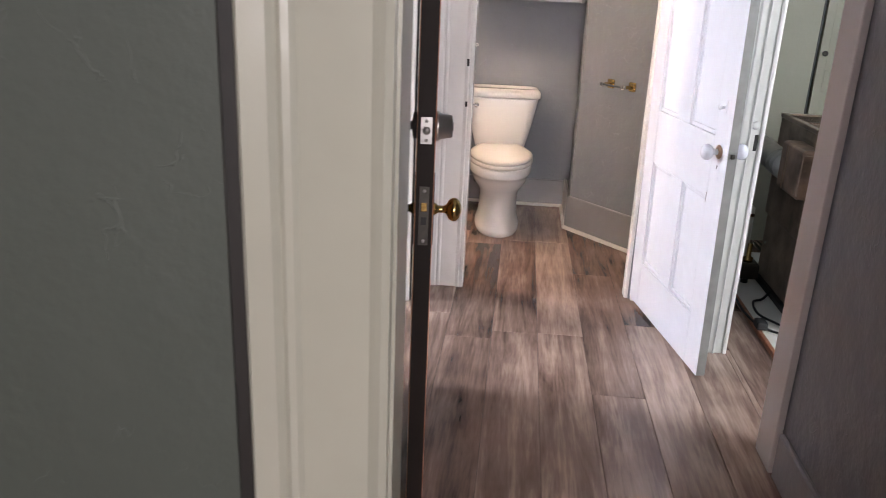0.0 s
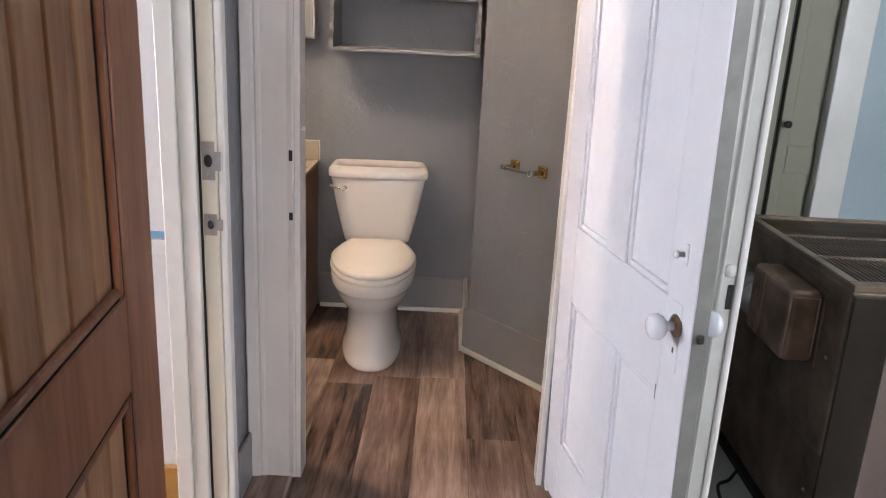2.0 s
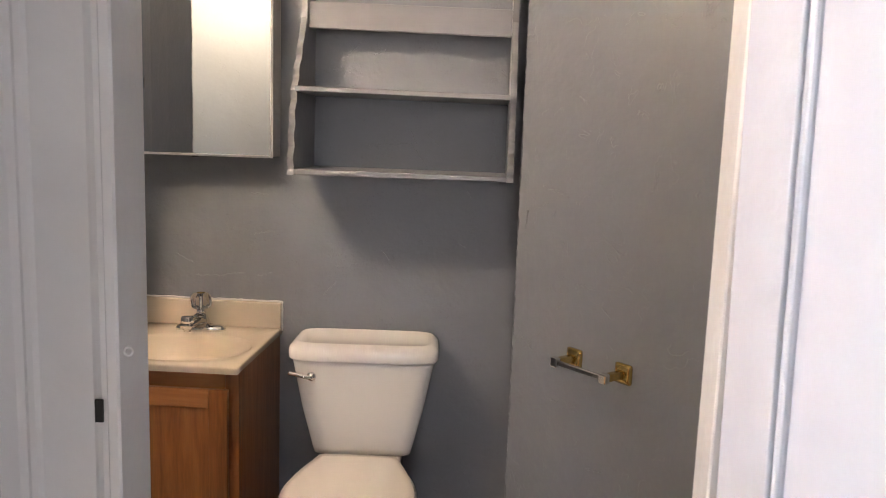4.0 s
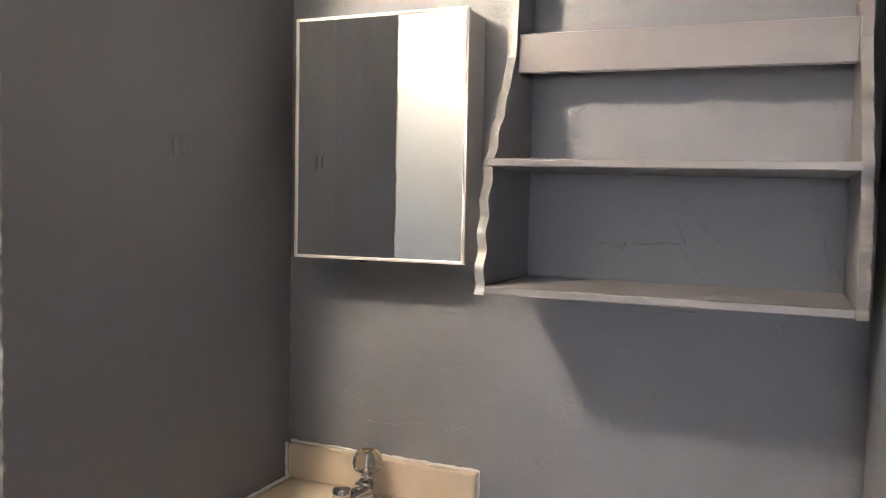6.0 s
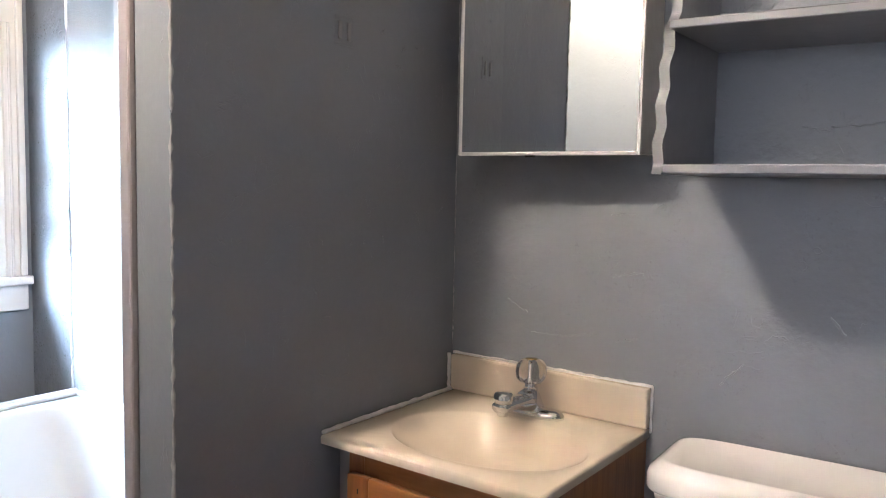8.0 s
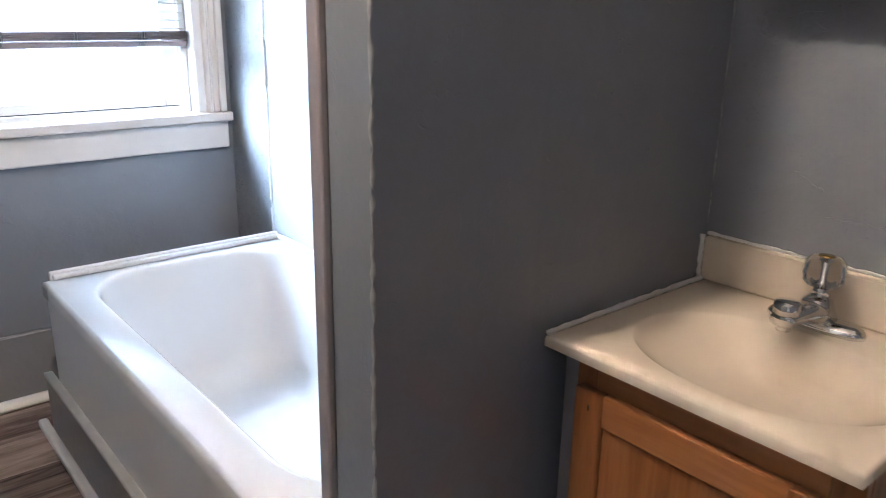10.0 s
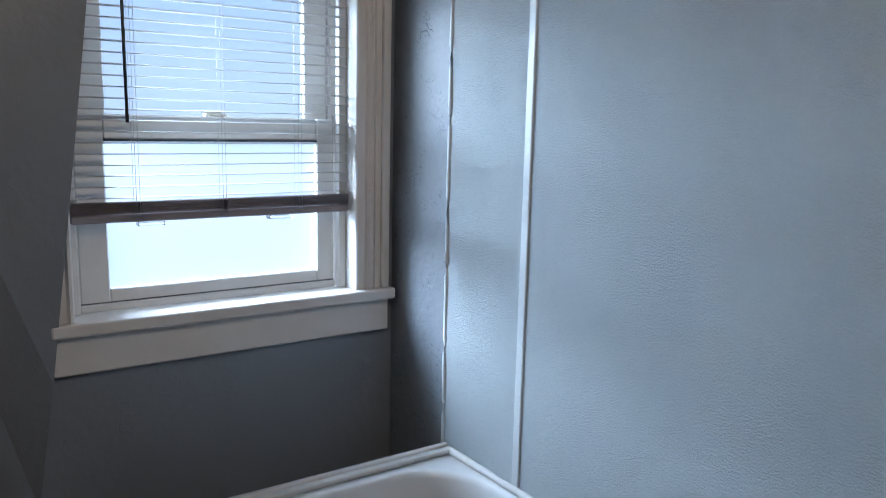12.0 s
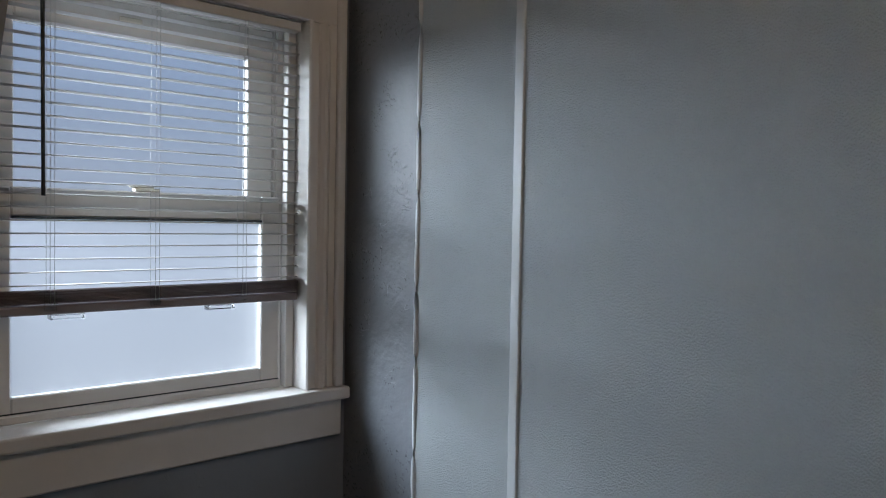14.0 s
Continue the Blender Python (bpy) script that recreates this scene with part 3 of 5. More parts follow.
def brown_door():
    W, T, Ht = 0.803, 0.042, 2.02
    ang = math.degrees(math.atan2(3.442 - 4.24, 2.861 - 2.768))
    th = thing("brown_door", pose(2.768, 4.24, 0.012, 0, 0, ang), "red-brown stained wooden door folded back, board panels", "door")
    st, hs = 0.115, 0.152
    rails = ((0, 0.24), (0.845, 1.0), (1.88, Ht))
    for x0, x1 in ((0, hs), (W - st, W)):
        part("stile", box(x0, -T, 0, x1, 0, Ht, 0.004, 2), M["wood"], th)
    for z0, z1 in rails:
        part("rail", box(hs + 0.0005, -T + 0.001, z0, W - st - 0.0005, -0.001, z1, 0.003), M["wood"], th)
    for z0, z1 in ((0.241, 0.844), (1.001, 1.879)):
        n = 6
        w = (W - st - hs) / n
        for i in range(n):
            x = hs + i * w
            part("board", box(x + 0.0008, -T + 0.012, z0, x + w - 0.0008, -0.013, z1, 0.006), M["board"], th)
        # dark strips laid in as the shadow lines along the mouldings
        for x in (hs - 0.0005, hs + 0.0195, W - st - 0.0225, W - st - 0.0025):
            part("groove_shade", box(x, -0.0134, z0, x + 0.003, -0.0025 if x in (hs - 0.0005, W - st - 0.0025) else -0.0105, z1), M["darkedge"], th)
        for x in (hs + 0.0025, W - st - 0.021):
            part("moulding", box(x, -0.013, z0 + 0.0005, x + 0.0165, -0.0015, z1 - 0.0005, 0.005, 2), M["wood"], th)
        for z in (z0, z1 - 0.021):
            part("groove_shade", box(hs + 0.022, -0.0134, z + (-0.0005 if z == z0 else 0.0185), W - st - 0.022, -0.0025, z + (0.0025 if z == z0 else 0.0215)), M["darkedge"], th)
            part("moulding", box(hs + 0.0195, -0.013, z + 0.0025, W - st - 0.0215, -0.0015, z + 0.0185, 0.005, 2), M["wood"], th)
    part("door_edge", box(W, -T + 0.002, 0.002, W + 0.0008, -0.002, Ht - 0.002), M["darkedge"], th, "almost black stained door edge")
    # deadbolt
    zb, xb = 1.042, W - 0.062
    bolt = part("deadbolt", lathe([(0.033, 0), (0.033, 0.006), (0.029, 0.010), (0.025, 0.034), (0.022, 0.037), (0.0, 0.038)], 28, Matrix.Translation((xb, 0, zb)) @ pose(0, 0, 0, -90)), M["nickel"], th, "satin nickel deadbolt cylinder")
    part("keyhole", box(xb - 0.002, 0.0375, zb - 0.009, xb + 0.002, 0.0388, zb + 0.009), M["black"], bolt)
    part("thumb_turn", lathe([(0.03, 0), (0.03, 0.008), (0.01, 0.012), (0.01, 0.025), (0.0, 0.026)], 20, Matrix.Translation((xb, -T, zb)) @ pose(0, 0, 0, 90)), M["black"], th)
    plate = part("bolt_plate", box(W + 0.0008, -T / 2 - 0.0125, zb - 0.029, W + 0.002, -T / 2 + 0.0125, zb + 0.029, 0.0009), M["nickel"], th, "satin nickel faceplate on the door edge")
    part("bolt_face", lathe([(0.009, 0), (0.009, 0.0012)], 16, Matrix.Translation((W + 0.002, -T / 2, zb)) @ pose(0, 0, 0, 0, 90)), M["galv"], plate)
    for s in (-1, 1):
        part("screw", lathe([(0.004, 0), (0.004, 0.001)], 10, Matrix.Translation((W + 0.002, -T / 2, zb + s * 0.021)) @ pose(0, 0, 0, 0, 90)), M["galv"], plate)
    # mortise lock with two brass knobs
    zk = 0.850
    lock = part("lock_plate", box(W + 0.0008, -T / 2 - 0.011, zk - 0.068, W + 0.0018, -T / 2 + 0.011, zk + 0.068, 0.0008), M["tarnish"], th, "tarnished lock faceplate")
    part("latch", box(W + 0.0018, -T / 2 - 0.007, zk + 0.012, W + 0.007, -T / 2 + 0.007, zk + 0.032, 0.001), M["brass"], lock)
    for s_ in (-1, 1):
        part("screw", lathe([(0.0038, 0), (0.0038, 0.001)], 10, Matrix.Translation((W + 0.0018, -T / 2, zk + s_ * 0.058)) @ pose(0, 0, 0, 0, 90)), M["galv"], lock)
    part("latch_slot", box(W + 0.0016, -T / 2 - 0.006, zk - 0.02, W + 0.0024, -T / 2 + 0.006, zk - 0.002), M["black"], lock)
    for side, y in ((-1, -T), (1, 0.0)):
        m = Matrix.Translation((W - 0.062, y, zk)) @ pose(0, 0, 0, -90 * side)
        part("escutcheon", spline_plate(W - 0.062, y, zk, side), M["black"], th, "black cut-out lock plate")
        part("knob", lathe([(0.016, 0), (0.013, 0.006), (0.0085, 0.012), (0.0085, 0.026), (0.012, 0.031), (0.022, 0.036), (0.0275, 0.045), (0.027, 0.053), (0.020, 0.061), (0.008, 0.065), (0.0, 0.0655)], 26, m), M["brass"], th, "worn brass door knob")
    for z in (0.30, 1.02, 1.75):
        hin = part("hinge", lathe([(0.007, -0.045), (0.008, -0.045), (0.008, 0.045), (0.005, 0.052), (0.0, 0.053)], 12, Matrix.Translation((-0.008, -T - 0.006, z))), M["black"], th, "black butt hinge")
        part("leaf", box(-0.0025, -T + 0.002, z - 0.044, 0.0, -0.006, z + 0.044), M["black"], hin)


def spline_plate(x, y, z, side):
    """A slim lock plate with wavy outline, 2 mm thick."""
    outline = []
    for i in range(24):
        t = i / 23
        w = 0.006 + 0.004 * math.sin(t * math.pi) + 0.003 * math.cos(t * 5 * math.pi)
        outline.append((w, -0.085 + 0.17 * t))
    pts = [(x + w, zz) for w, zz in outline] + [(x - w, zz) for w, zz in reversed(outline)]
    y0, y1 = (y, y + 0.002) if side > 0 else (y - 0.002, y)
    bm = prism(pts, y0, y1)
    for v in bm.verts:
        v.co = Vector((v.co.x, v.co.z, v.co.y + z))
    bmesh.ops.recalc_face_normals(bm, faces=bm.faces)
    return bm


brown_door()

# ---- white panelled door ----


def white_door():
    W, T, Ht = 0.772, 0.036, 2.01
    ang = math.degrees(math.atan2(4.421 - 5.207, 3.749 - 3.592))
    th = thing("white_door", pose(3.607, 5.210, 0.012, 0, 0, ang) @ pose(0, 0, 0, 1.0), "white gloss four-panel wooden door standing open", "door")
    hs, st = 0.107, 0.116
    mid0, mid1 = 0.316, 0.429
    for x0, x1 in ((0, hs), (W - st, W)):
        part("stile", box(x0, 0, 0, x1, T, Ht, 0.003, 2), M["doorwhite"], th)
    for z0, z1 in ((0, 0.205), (0.660, 0.880), (1.89, Ht)):
        part("rail", box(hs + 0.0005, 0.0005, z0, W - st - 0.0005, T - 0.0005, z1, 0.002), M["doorwhite"], th)
    for z0, z1 in ((0.2055, 0.6595), (0.8805, 1.8895)):
        part("muntin", box(mid0, 0.0008, z0, mid1, T - 0.0008, z1, 0.002), M["doorwhite"], th)
        for x0, x1 in ((hs + 0.0005, mid0 - 0.0005), (mid1 + 0.0005, W - st - 0.0005)):
            part("panel", box(x0, 0.012, z0, x1, T - 0.012, z1), M["doorwhite"], th)
            for a0, a1 in ((x0, x0 + 0.016), (x1 - 0.016, x1)):
                part("moulding", box(a0, 0.004, z0, a1, T - 0.004, z1, 0.0045, 2), M["doorwhite"], th)
            for c0, c1 in ((z0, z0 + 0.016), (z1 - 0.016, z1)):
                part("moulding", box(x0 + 0.0165, 0.004, c0, x1 - 0.0165, T - 0.004, c1, 0.0045, 2), M["doorwhite"], th)
    part("door_edge", box(W, 0.002, 0.002, W + 0.0015, T - 0.002, Ht - 0.002), M["edge"], th, "grey door edge, darker than the door faces")
    zk, xk = 0.833, W - 0.064
    part("lock_plate", box(xk - 0.022, -0.0015, zk - 0.100, xk + 0.018, 0, zk + 0.050, 0.0007), M["doorwhite"], th, "painted-over lock plate")
    for side, y in ((-1, 0.0), (1, T)):
        m = Matrix.Translation((xk, y, zk)) @ pose(0, 0, 0, -90 * side)
        part("rose", lathe([(0.025, 0), (0.024, 0.004), (0.014, 0.008), (0.0, 0.009)], 24, m), M["rust"], th, "bare rusty knob rose")
        part("knob", lathe([(0.011, 0.004), (0.010, 0.020), (0.013, 0.026), (0.022, 0.031), (0.0275, 0.040), (0.027, 0.050), (0.022, 0.058), (0.012, 0.062), (0.0, 0.063)], 28, m), M["doorwhite"], th, "white china door knob")
    part("thumb_latch", box(xk + 0.004, -0.003, 0.965, xk + 0.016, 0, 1.010, 0.001), M["doorwhite"], th)
    part("thumb_knob", lathe([(0.006, 0), (0.005, 0.010), (0.009, 0.014), (0.008, 0.020), (0.0, 0.021)], 14, Matrix.Translation((xk - 0.004, -0.0005, 0.985)) @ pose(0, 0, 0, 90)), M["doorwhite"], th)
    part("keyhole", box(xk - 0.003, -0.0022, zk - 0.06, xk + 0.003, -0.0014, zk - 0.048), M["black"], th)
    part("latch", box(W + 0.0015, 0.010, zk - 0.012, W + 0.010, 0.024, zk + 0.006, 0.002), M["tarnish"], th, "dark metal latch bolt")
    part("patch", box(W - 0.120, -0.0012, 0.640, W - 0.118, 0.0005, 0.675), M["edge"], th)
    for z in (0.25, 1.75):
        part("hinge", lathe([(0.007, -0.045), (0.007, 0.045), (0.0, 0.047)], 12, Matrix.Translation((-0.006, T + 0.006, z))), M["doorwhite"], th)


white_door()

# ---- toilet ----


def toilet():
    X = 2.940
    th = thing("toilet", pose(X, 6.342, 0, 0, 0, 3.2), "white two-piece porcelain toilet with lid closed", "toilet")
    c = -0.05
    secs = [(0.0, 0.129, 0.305, 0.20), (0.012, 0.132, 0.31, 0.205), (0.032, 0.131, 0.308, 0.205), (0.045, 0.125, 0.297, 0.20), (0.09, 0.116, 0.282, 0.20), (0.15, 0.112, 0.274, 0.20), (0.20, 0.112, 0.274, 0.20), (0.235, 0.119, 0.285, 0.20), (0.265, 0.137, 0.315, 0.205), (0.295, 0.157, 0.348, 0.21), (0.325, 0.168, 0.366, 0.215), (0.346, 0.172, 0.372, 0.218), (0.350, 0.181, 0.384, 0.22), (0.360, 0.184, 0.388, 0.22), (0.395, 0.185, 0.39, 0.222), (0.405, 0.180, 0.384, 0.22)]
    part("bowl", loft([ring(0, c, a, bf, bb, z, 2.3) for z, a, bf, bb in secs]), M["porcelain"], th)
    part("deck", box(-0.125, 0.10, 0.30, 0.125, 0.385, 0.404, 0.02, 3), M["porcelain"], th)

    def egg(grow, z, k=1.0):
        """Outline of seat and lid: round front, sides running straight back to a narrower flat rear."""
        out, g, y0 = [], grow, c - 0.07
        for i in range(25):
            t = math.pi + math.pi * i / 24
            out.append(Vector(((0.181 + g) * math.cos(t), y0 + (0.325 + g) * math.sin(t), z)))
        for i in range(1, 9):
            s = i / 8
            out.append(Vector((0.181 + g - 0.064 * s ** 1.4, y0 + (0.235 + g) * s, z)))
        for i in range(1, 8):
            s = i / 8
            out.append(Vector(((0.117 + g) * (1 - 2 * s), y0 + 0.235 + g + 0.006 * math.sin(math.pi * s), z)))
        for i in range(8):
            s = 1 - i / 8
            out.append(Vector((-(0.181 + g - 0.064 * s ** 1.4), y0 + (0.235 + g) * s, z)))
        mid = Vector((0, c - 0.10, z))
        return [mid + (p - mid) * k for p in out]

    part("seat", loft([egg(-0.004, 0.407), egg(0.003, 0.409), egg(0.005, 0.418), egg(0.002, 0.428), egg(-0.006, 0.430)]), M["seat"], th)
    part("lid", loft([egg(-0.006, 0.4325), egg(0.0, 0.434), egg(0.002, 0.441), egg(-0.004, 0.450), egg(-0.006, 0.4545, 0.9), egg(-0.006, 0.4575, 0.6), egg(-0.006, 0.4585, 0.2)]), M["seat"], th, "cream-white closed toilet lid")
    for s in (-1, 1):
        part("hinge", box(s * 0.07 - 0.018, 0.095, 0.405, s * 0.07 + 0.018, 0.13, 0.44, 0.006, 2), M["seat"], th)

    def tank(a, y0, y1, z, p=7):
        return ring(0, (y0 + y1) / 2, a, (y1 - y0) / 2, (y1 - y0) / 2, z, p)

    part("tank", loft([tank(0.145, 0.225, 0.39, 0.402), tank(0.155, 0.212, 0.395, 0.408), tank(0.160, 0.208, 0.396, 0.43), tank(0.192, 0.195, 0.40, 0.56), tank(0.219, 0.187, 0.402, 0.70), tank(0.221, 0.186, 0.402, 0.712)]), M["porcelain"], th)
    lid = [(0.221, 0.186, 0.404, 0.7125), (0.231, 0.176, 0.408, 0.716), (0.233, 0.173, 0.409, 0.722), (0.233, 0.173, 0.409, 0.742), (0.230, 0.177, 0.407, 0.752), (0.214, 0.196, 0.398, 0.766), (0.206, 0.204, 0.392, 0.767), (0.200, 0.210, 0.388, 0.7645)]
    part("tank_lid", loft([tank(a, y0, y1, z, 6) for a, y0, y1, z in lid]), M["porcelain"], th)
    lev = part("flush_lever", lathe([(0.014, 0), (0.015, 0.004), (0.012, 0.009), (0.0, 0.010)], 18, Matrix.Translation((-0.155, 0.192, 0.665)) @ pose(0, 0, 0, 90)), M["chrome"], th, "chrome flush lever")
    part("arm", tube(spline([(-0.155, 0.178, 0.665), (-0.175, 0.174, 0.668), (-0.20, 0.174, 0.674), (-0.222, 0.176, 0.678)], 5), 0.006, 10), M["chrome"], lev)


toilet()
val = thing("shutoff_valve", pose(2.79, 6.743, 0.16), "small metal water valve with supply hose", "valve")
part("valve_body", lathe([(0.012, 0), (0.012, 0.03), (0.009, 0.034), (0.009, 0.055), (0.0, 0.056)], 14, pose(0, 0, 0, 90)), M["nickel"], val)
part("handle", lathe([(0.016, 0), (0.017, 0.006), (0.0, 0.008)], 12, Matrix.Translation((0, -0.055, 0)) @ pose(0, 0, 0, 90)), M["rubber"], val)
part("hose", tube(spline([(0, -0.04, 0.01), (-0.01, -0.06, 0.09), (0.0, -0.07, 0.17), (0.02, -0.08, 0.245)], 6), 0.005, 8), M["galv"], val)

# ---- vanity with sink ----


def vanity():
    th = thing("vanity", pose(2.16, 6.330, 0), "honey oak vanity cabinet with one framed door", "vanity")
    W, D, Z = 0.452, 0.432, 0.731
    for x0, x1, low in ((0, 0.014, 0.07), (W - 0.014, W, 0)):
        part("side", box(x0, 0.018, 0.0, x1, D, Z - low, 0.001), M["oak"], th)
    for x0, x1 in ((0, 0.04), (W - 0.04, W)):
        part("frame_stile", box(x0, 0, 0.09, x1, 0.0175, Z, 0.0015), M["oak"], th)
    part("frame_rail", box(0.0405, 0, Z - 0.075, W - 0.0405, 0.0175, Z, 0.0015), M["oakx"], th)
    part("frame_rail", box(0.0405, 0, 0.09, W - 0.0405, 0.0175, 0.14, 0.0015), M["oakx"], th)
    part("toe_kick", box(0.0145, 0.06, 0, W - 0.0145, 0.07, 0.089), M["oakx"], th)
    part("back_panel", box(0.0145, D - 0.008, 0.02, W - 0.0145, D, Z - 0.12), M["oak"], th)
    dz0, dz1, dx0, dx1 = 0.115, Z - 0.052, 0.012, W - 0.028
    door = part("door", box(dx0, -0.019, dz0, dx0 + 0.055, -0.0005, dz1, 0.003, 2), M["oak"], th, "framed oak cabinet door")
    part("stile", box(dx1 - 0.055, -0.019, dz0, dx1, -0.0005, dz1, 0.003, 2), M["oak"], door)
    for z0, z1 in ((dz0, dz0 + 0.055), (dz1 - 0.055, dz1)):
        part("rail", box(dx0 + 0.0555, -0.0185, z0, dx1 - 0.0555, -0.001, z1, 0.003, 2), M["oakx"], door)
    part("panel", box(dx0 + 0.0555, -0.011, dz0 + 0.0555, dx1 - 0.0555, -0.004, dz1 - 0.0555), M["oak"], door)
    part("screw_hole", box(dx0 + 0.028, -0.0196, dz1 - 0.035, dx0 + 0.031, -0.0188, dz1 - 0.025), M["black"], door)
    part("filler_strip", box(-0.03, 0.004, 0.0, -0.001, 0.020, Z, 0.002), M["greytrim"], th, "grey painted filler strip")


vanity()
top = thing("sink", pose(0, 0, 0.7315), "cream cultured marble sink top on the vanity", "sink")
bz = 0.0195
rings = [(2.384, 6.492, 0.214, 0.156, 2.1, bz), (2.384, 6.492, 0.208, 0.151, 2.1, bz - 0.003), (2.384, 6.492, 0.199, 0.143, 2.1, bz - 0.014), (2.384, 6.499, 0.166, 0.116, 2.1, bz - 0.034), (2.386, 6.515, 0.132, 0.088, 2.1, bz - 0.060), (2.388, 6.539, 0.085, 0.052, 2.0, bz - 0.077), (2.390, 6.559, 0.026, 0.022, 2.0, bz - 0.083)]
part("basin", bowl_slab(2.116, 6.294, 2.618, 6.7625, 0, bz, rings), M["marble"], top)
part("backsplash", box(2.112, 6.741, bz + 0.0005, 2.618, 6.7625, bz + 0.088, 0.005, 2), M["marble"], top)
part("caulk", tube(steps((2.118, 6.298, bz + 0.003), (2.114, 6.745, bz + 0.003), 40), 0.0048, 6, 0.22, 3), M["caulk"], top, "uneven white caulk line")
part("caulk", tube(steps((2.108, 6.742, bz), (2.108, 6.742, bz + 0.09), 12), 0.0045, 6, 0.25, 4), M["caulk"], top)
part("caulk", tube(steps((2.108, 6.761, bz + 0.09), (2.62, 6.761, bz + 0.09), 40), 0.0035, 6, 0.3, 5), M["caulk"], top)
part("caulk", tube(steps((2.6195, 6.762, bz + 0.09), (2.6195, 6.762, bz - 0.01), 12), 0.003, 6, 0.4, 6), M["caulk"], top)

fa = thing("faucet", pose(2.368, 6.690, 0.7515) @ Matrix.Scale(1.06, 4), "chrome single-handle faucet with clear acrylic knob", "faucet")
part("base", loft([ring(0, 0, 0.078, 0.026, 0.026, z, 2.6) if k == 0 else ring(0, 0, 0.078 - k, 0.026 - k, 0.026 - k, z, 2.6) for z, k in ((0, 0), (0.006, 0), (0.012, 0.004), (0.017, 0.012))]), M["chrome"], fa)
part("body", loft([ring(0, 0, 0.034, 0.028, 0.024, 0.012, 2.4), ring(0, -0.004, 0.028, 0.030, 0.022, 0.03, 2.4), ring(0, -0.004, 0.022, 0.026, 0.018, 0.046, 2.2), ring(0, 0, 0.012, 0.014, 0.012, 0.054, 2)]), M["chrome"], fa)
sp = []
for i in range(9):
    t = i / 8
    y = -0.015 - 0.105 * t
    w, h, z = 0.026 - 0.008 * t, 0.014 - 0.002 * t, 0.032 + 0.014 * t - 0.008 * t * t
    sp.append([Vector((w * math.cos(a), y, z + h * math.sin(a))) for a in [2 * math.pi * k / 20 for k in range(20)]])
spout = part("spout", loft(sp), M["chrome"], fa)
part("aerator", lathe([(0.011, 0), (0.011, 0.012), (0.009, 0.014), (0.0, 0.0145)], 18, Matrix.Translation((0, -0.108, 0.020))), M["chrome"], spout)
part("tip", lathe([(0.0185, 0), (0.0195, 0.004), (0.0195, 0.016), (0.016, 0.020), (0.0, 0.021)], 20, Matrix.Translation((0, -0.106, 0.046))), M["chrome"], spout)
stem = part("stem", lathe([(0.016, 0), (0.013, 0.008), (0.012, 0.024), (0.007, 0.03), (0.007, 0.05), (0.0, 0.051)], 16, Matrix.Translation((0, 0.002, 0.052))), M["chrome"], fa)
kn = []
for r, h in ((0.012, 0), (0.022, 0.003), (0.030, 0.011), (0.0325, 0.023), (0.030, 0.035), (0.022, 0.043), (0.013, 0.045), (0.0, 0.0455)):
    kn.append([Vector((r * (1 + 0.06 * math.cos(8 * a)) * math.cos(a), 0.002 + r * (1 + 0.06 * math.cos(8 * a)) * math.sin(a), 0.064 + h * 1.15)) for a in [2 * math.pi * k / 48 for k in range(48)]])
knob = part("knob", loft(kn), M["acrylic"], fa, "clear faceted acrylic knob")
part("cap", lathe([(0.013, 0), (0.013, 0.002), (0.0, 0.003)], 18, Matrix.Translation((0, 0.002, 0.1145))), M["brass"], knob)

# ---- mirrored cabinet and wall shelf ----
cab = thing("medicine_cabinet", pose(2.194, 6.661, 1.32), "white medicine cabinet with mirrored door slightly ajar", "cabinet")
CW, CD, CH = 0.420, 0.1015, 0.545
part("body", box(0.004, 0.004, 0.004, CW - 0.004, CD, CH - 0.004), M["trim"], cab)
ajar = pose(CW, 0, 0, 0, 0, 2.35) @ pose(-CW, 0, 0)
door = part("mirror", box(0.007, -0.0035, 0.007, CW - 0.007, 0.0035, CH - 0.007), M["mirror"], cab, "clear mirror glass", ajar)
for a in ((0, 0, 0.0075, CH), (CW - 0.0075, 0, CW, CH), (0.008, 0, CW - 0.008, 0.0075), (0.008, CH - 0.0075, CW - 0.008, CH)):
    part("frame_strip", box(a[0], -0.0065, a[1], a[2], 0.0035, a[3], 0.0015), M["slat"], cab, "thin white metal edge", ajar)
part("latch_clip", box(0.165, -0.010, -0.004, 0.185, 0.002, 0.003, 0.001), M["black"], cab)


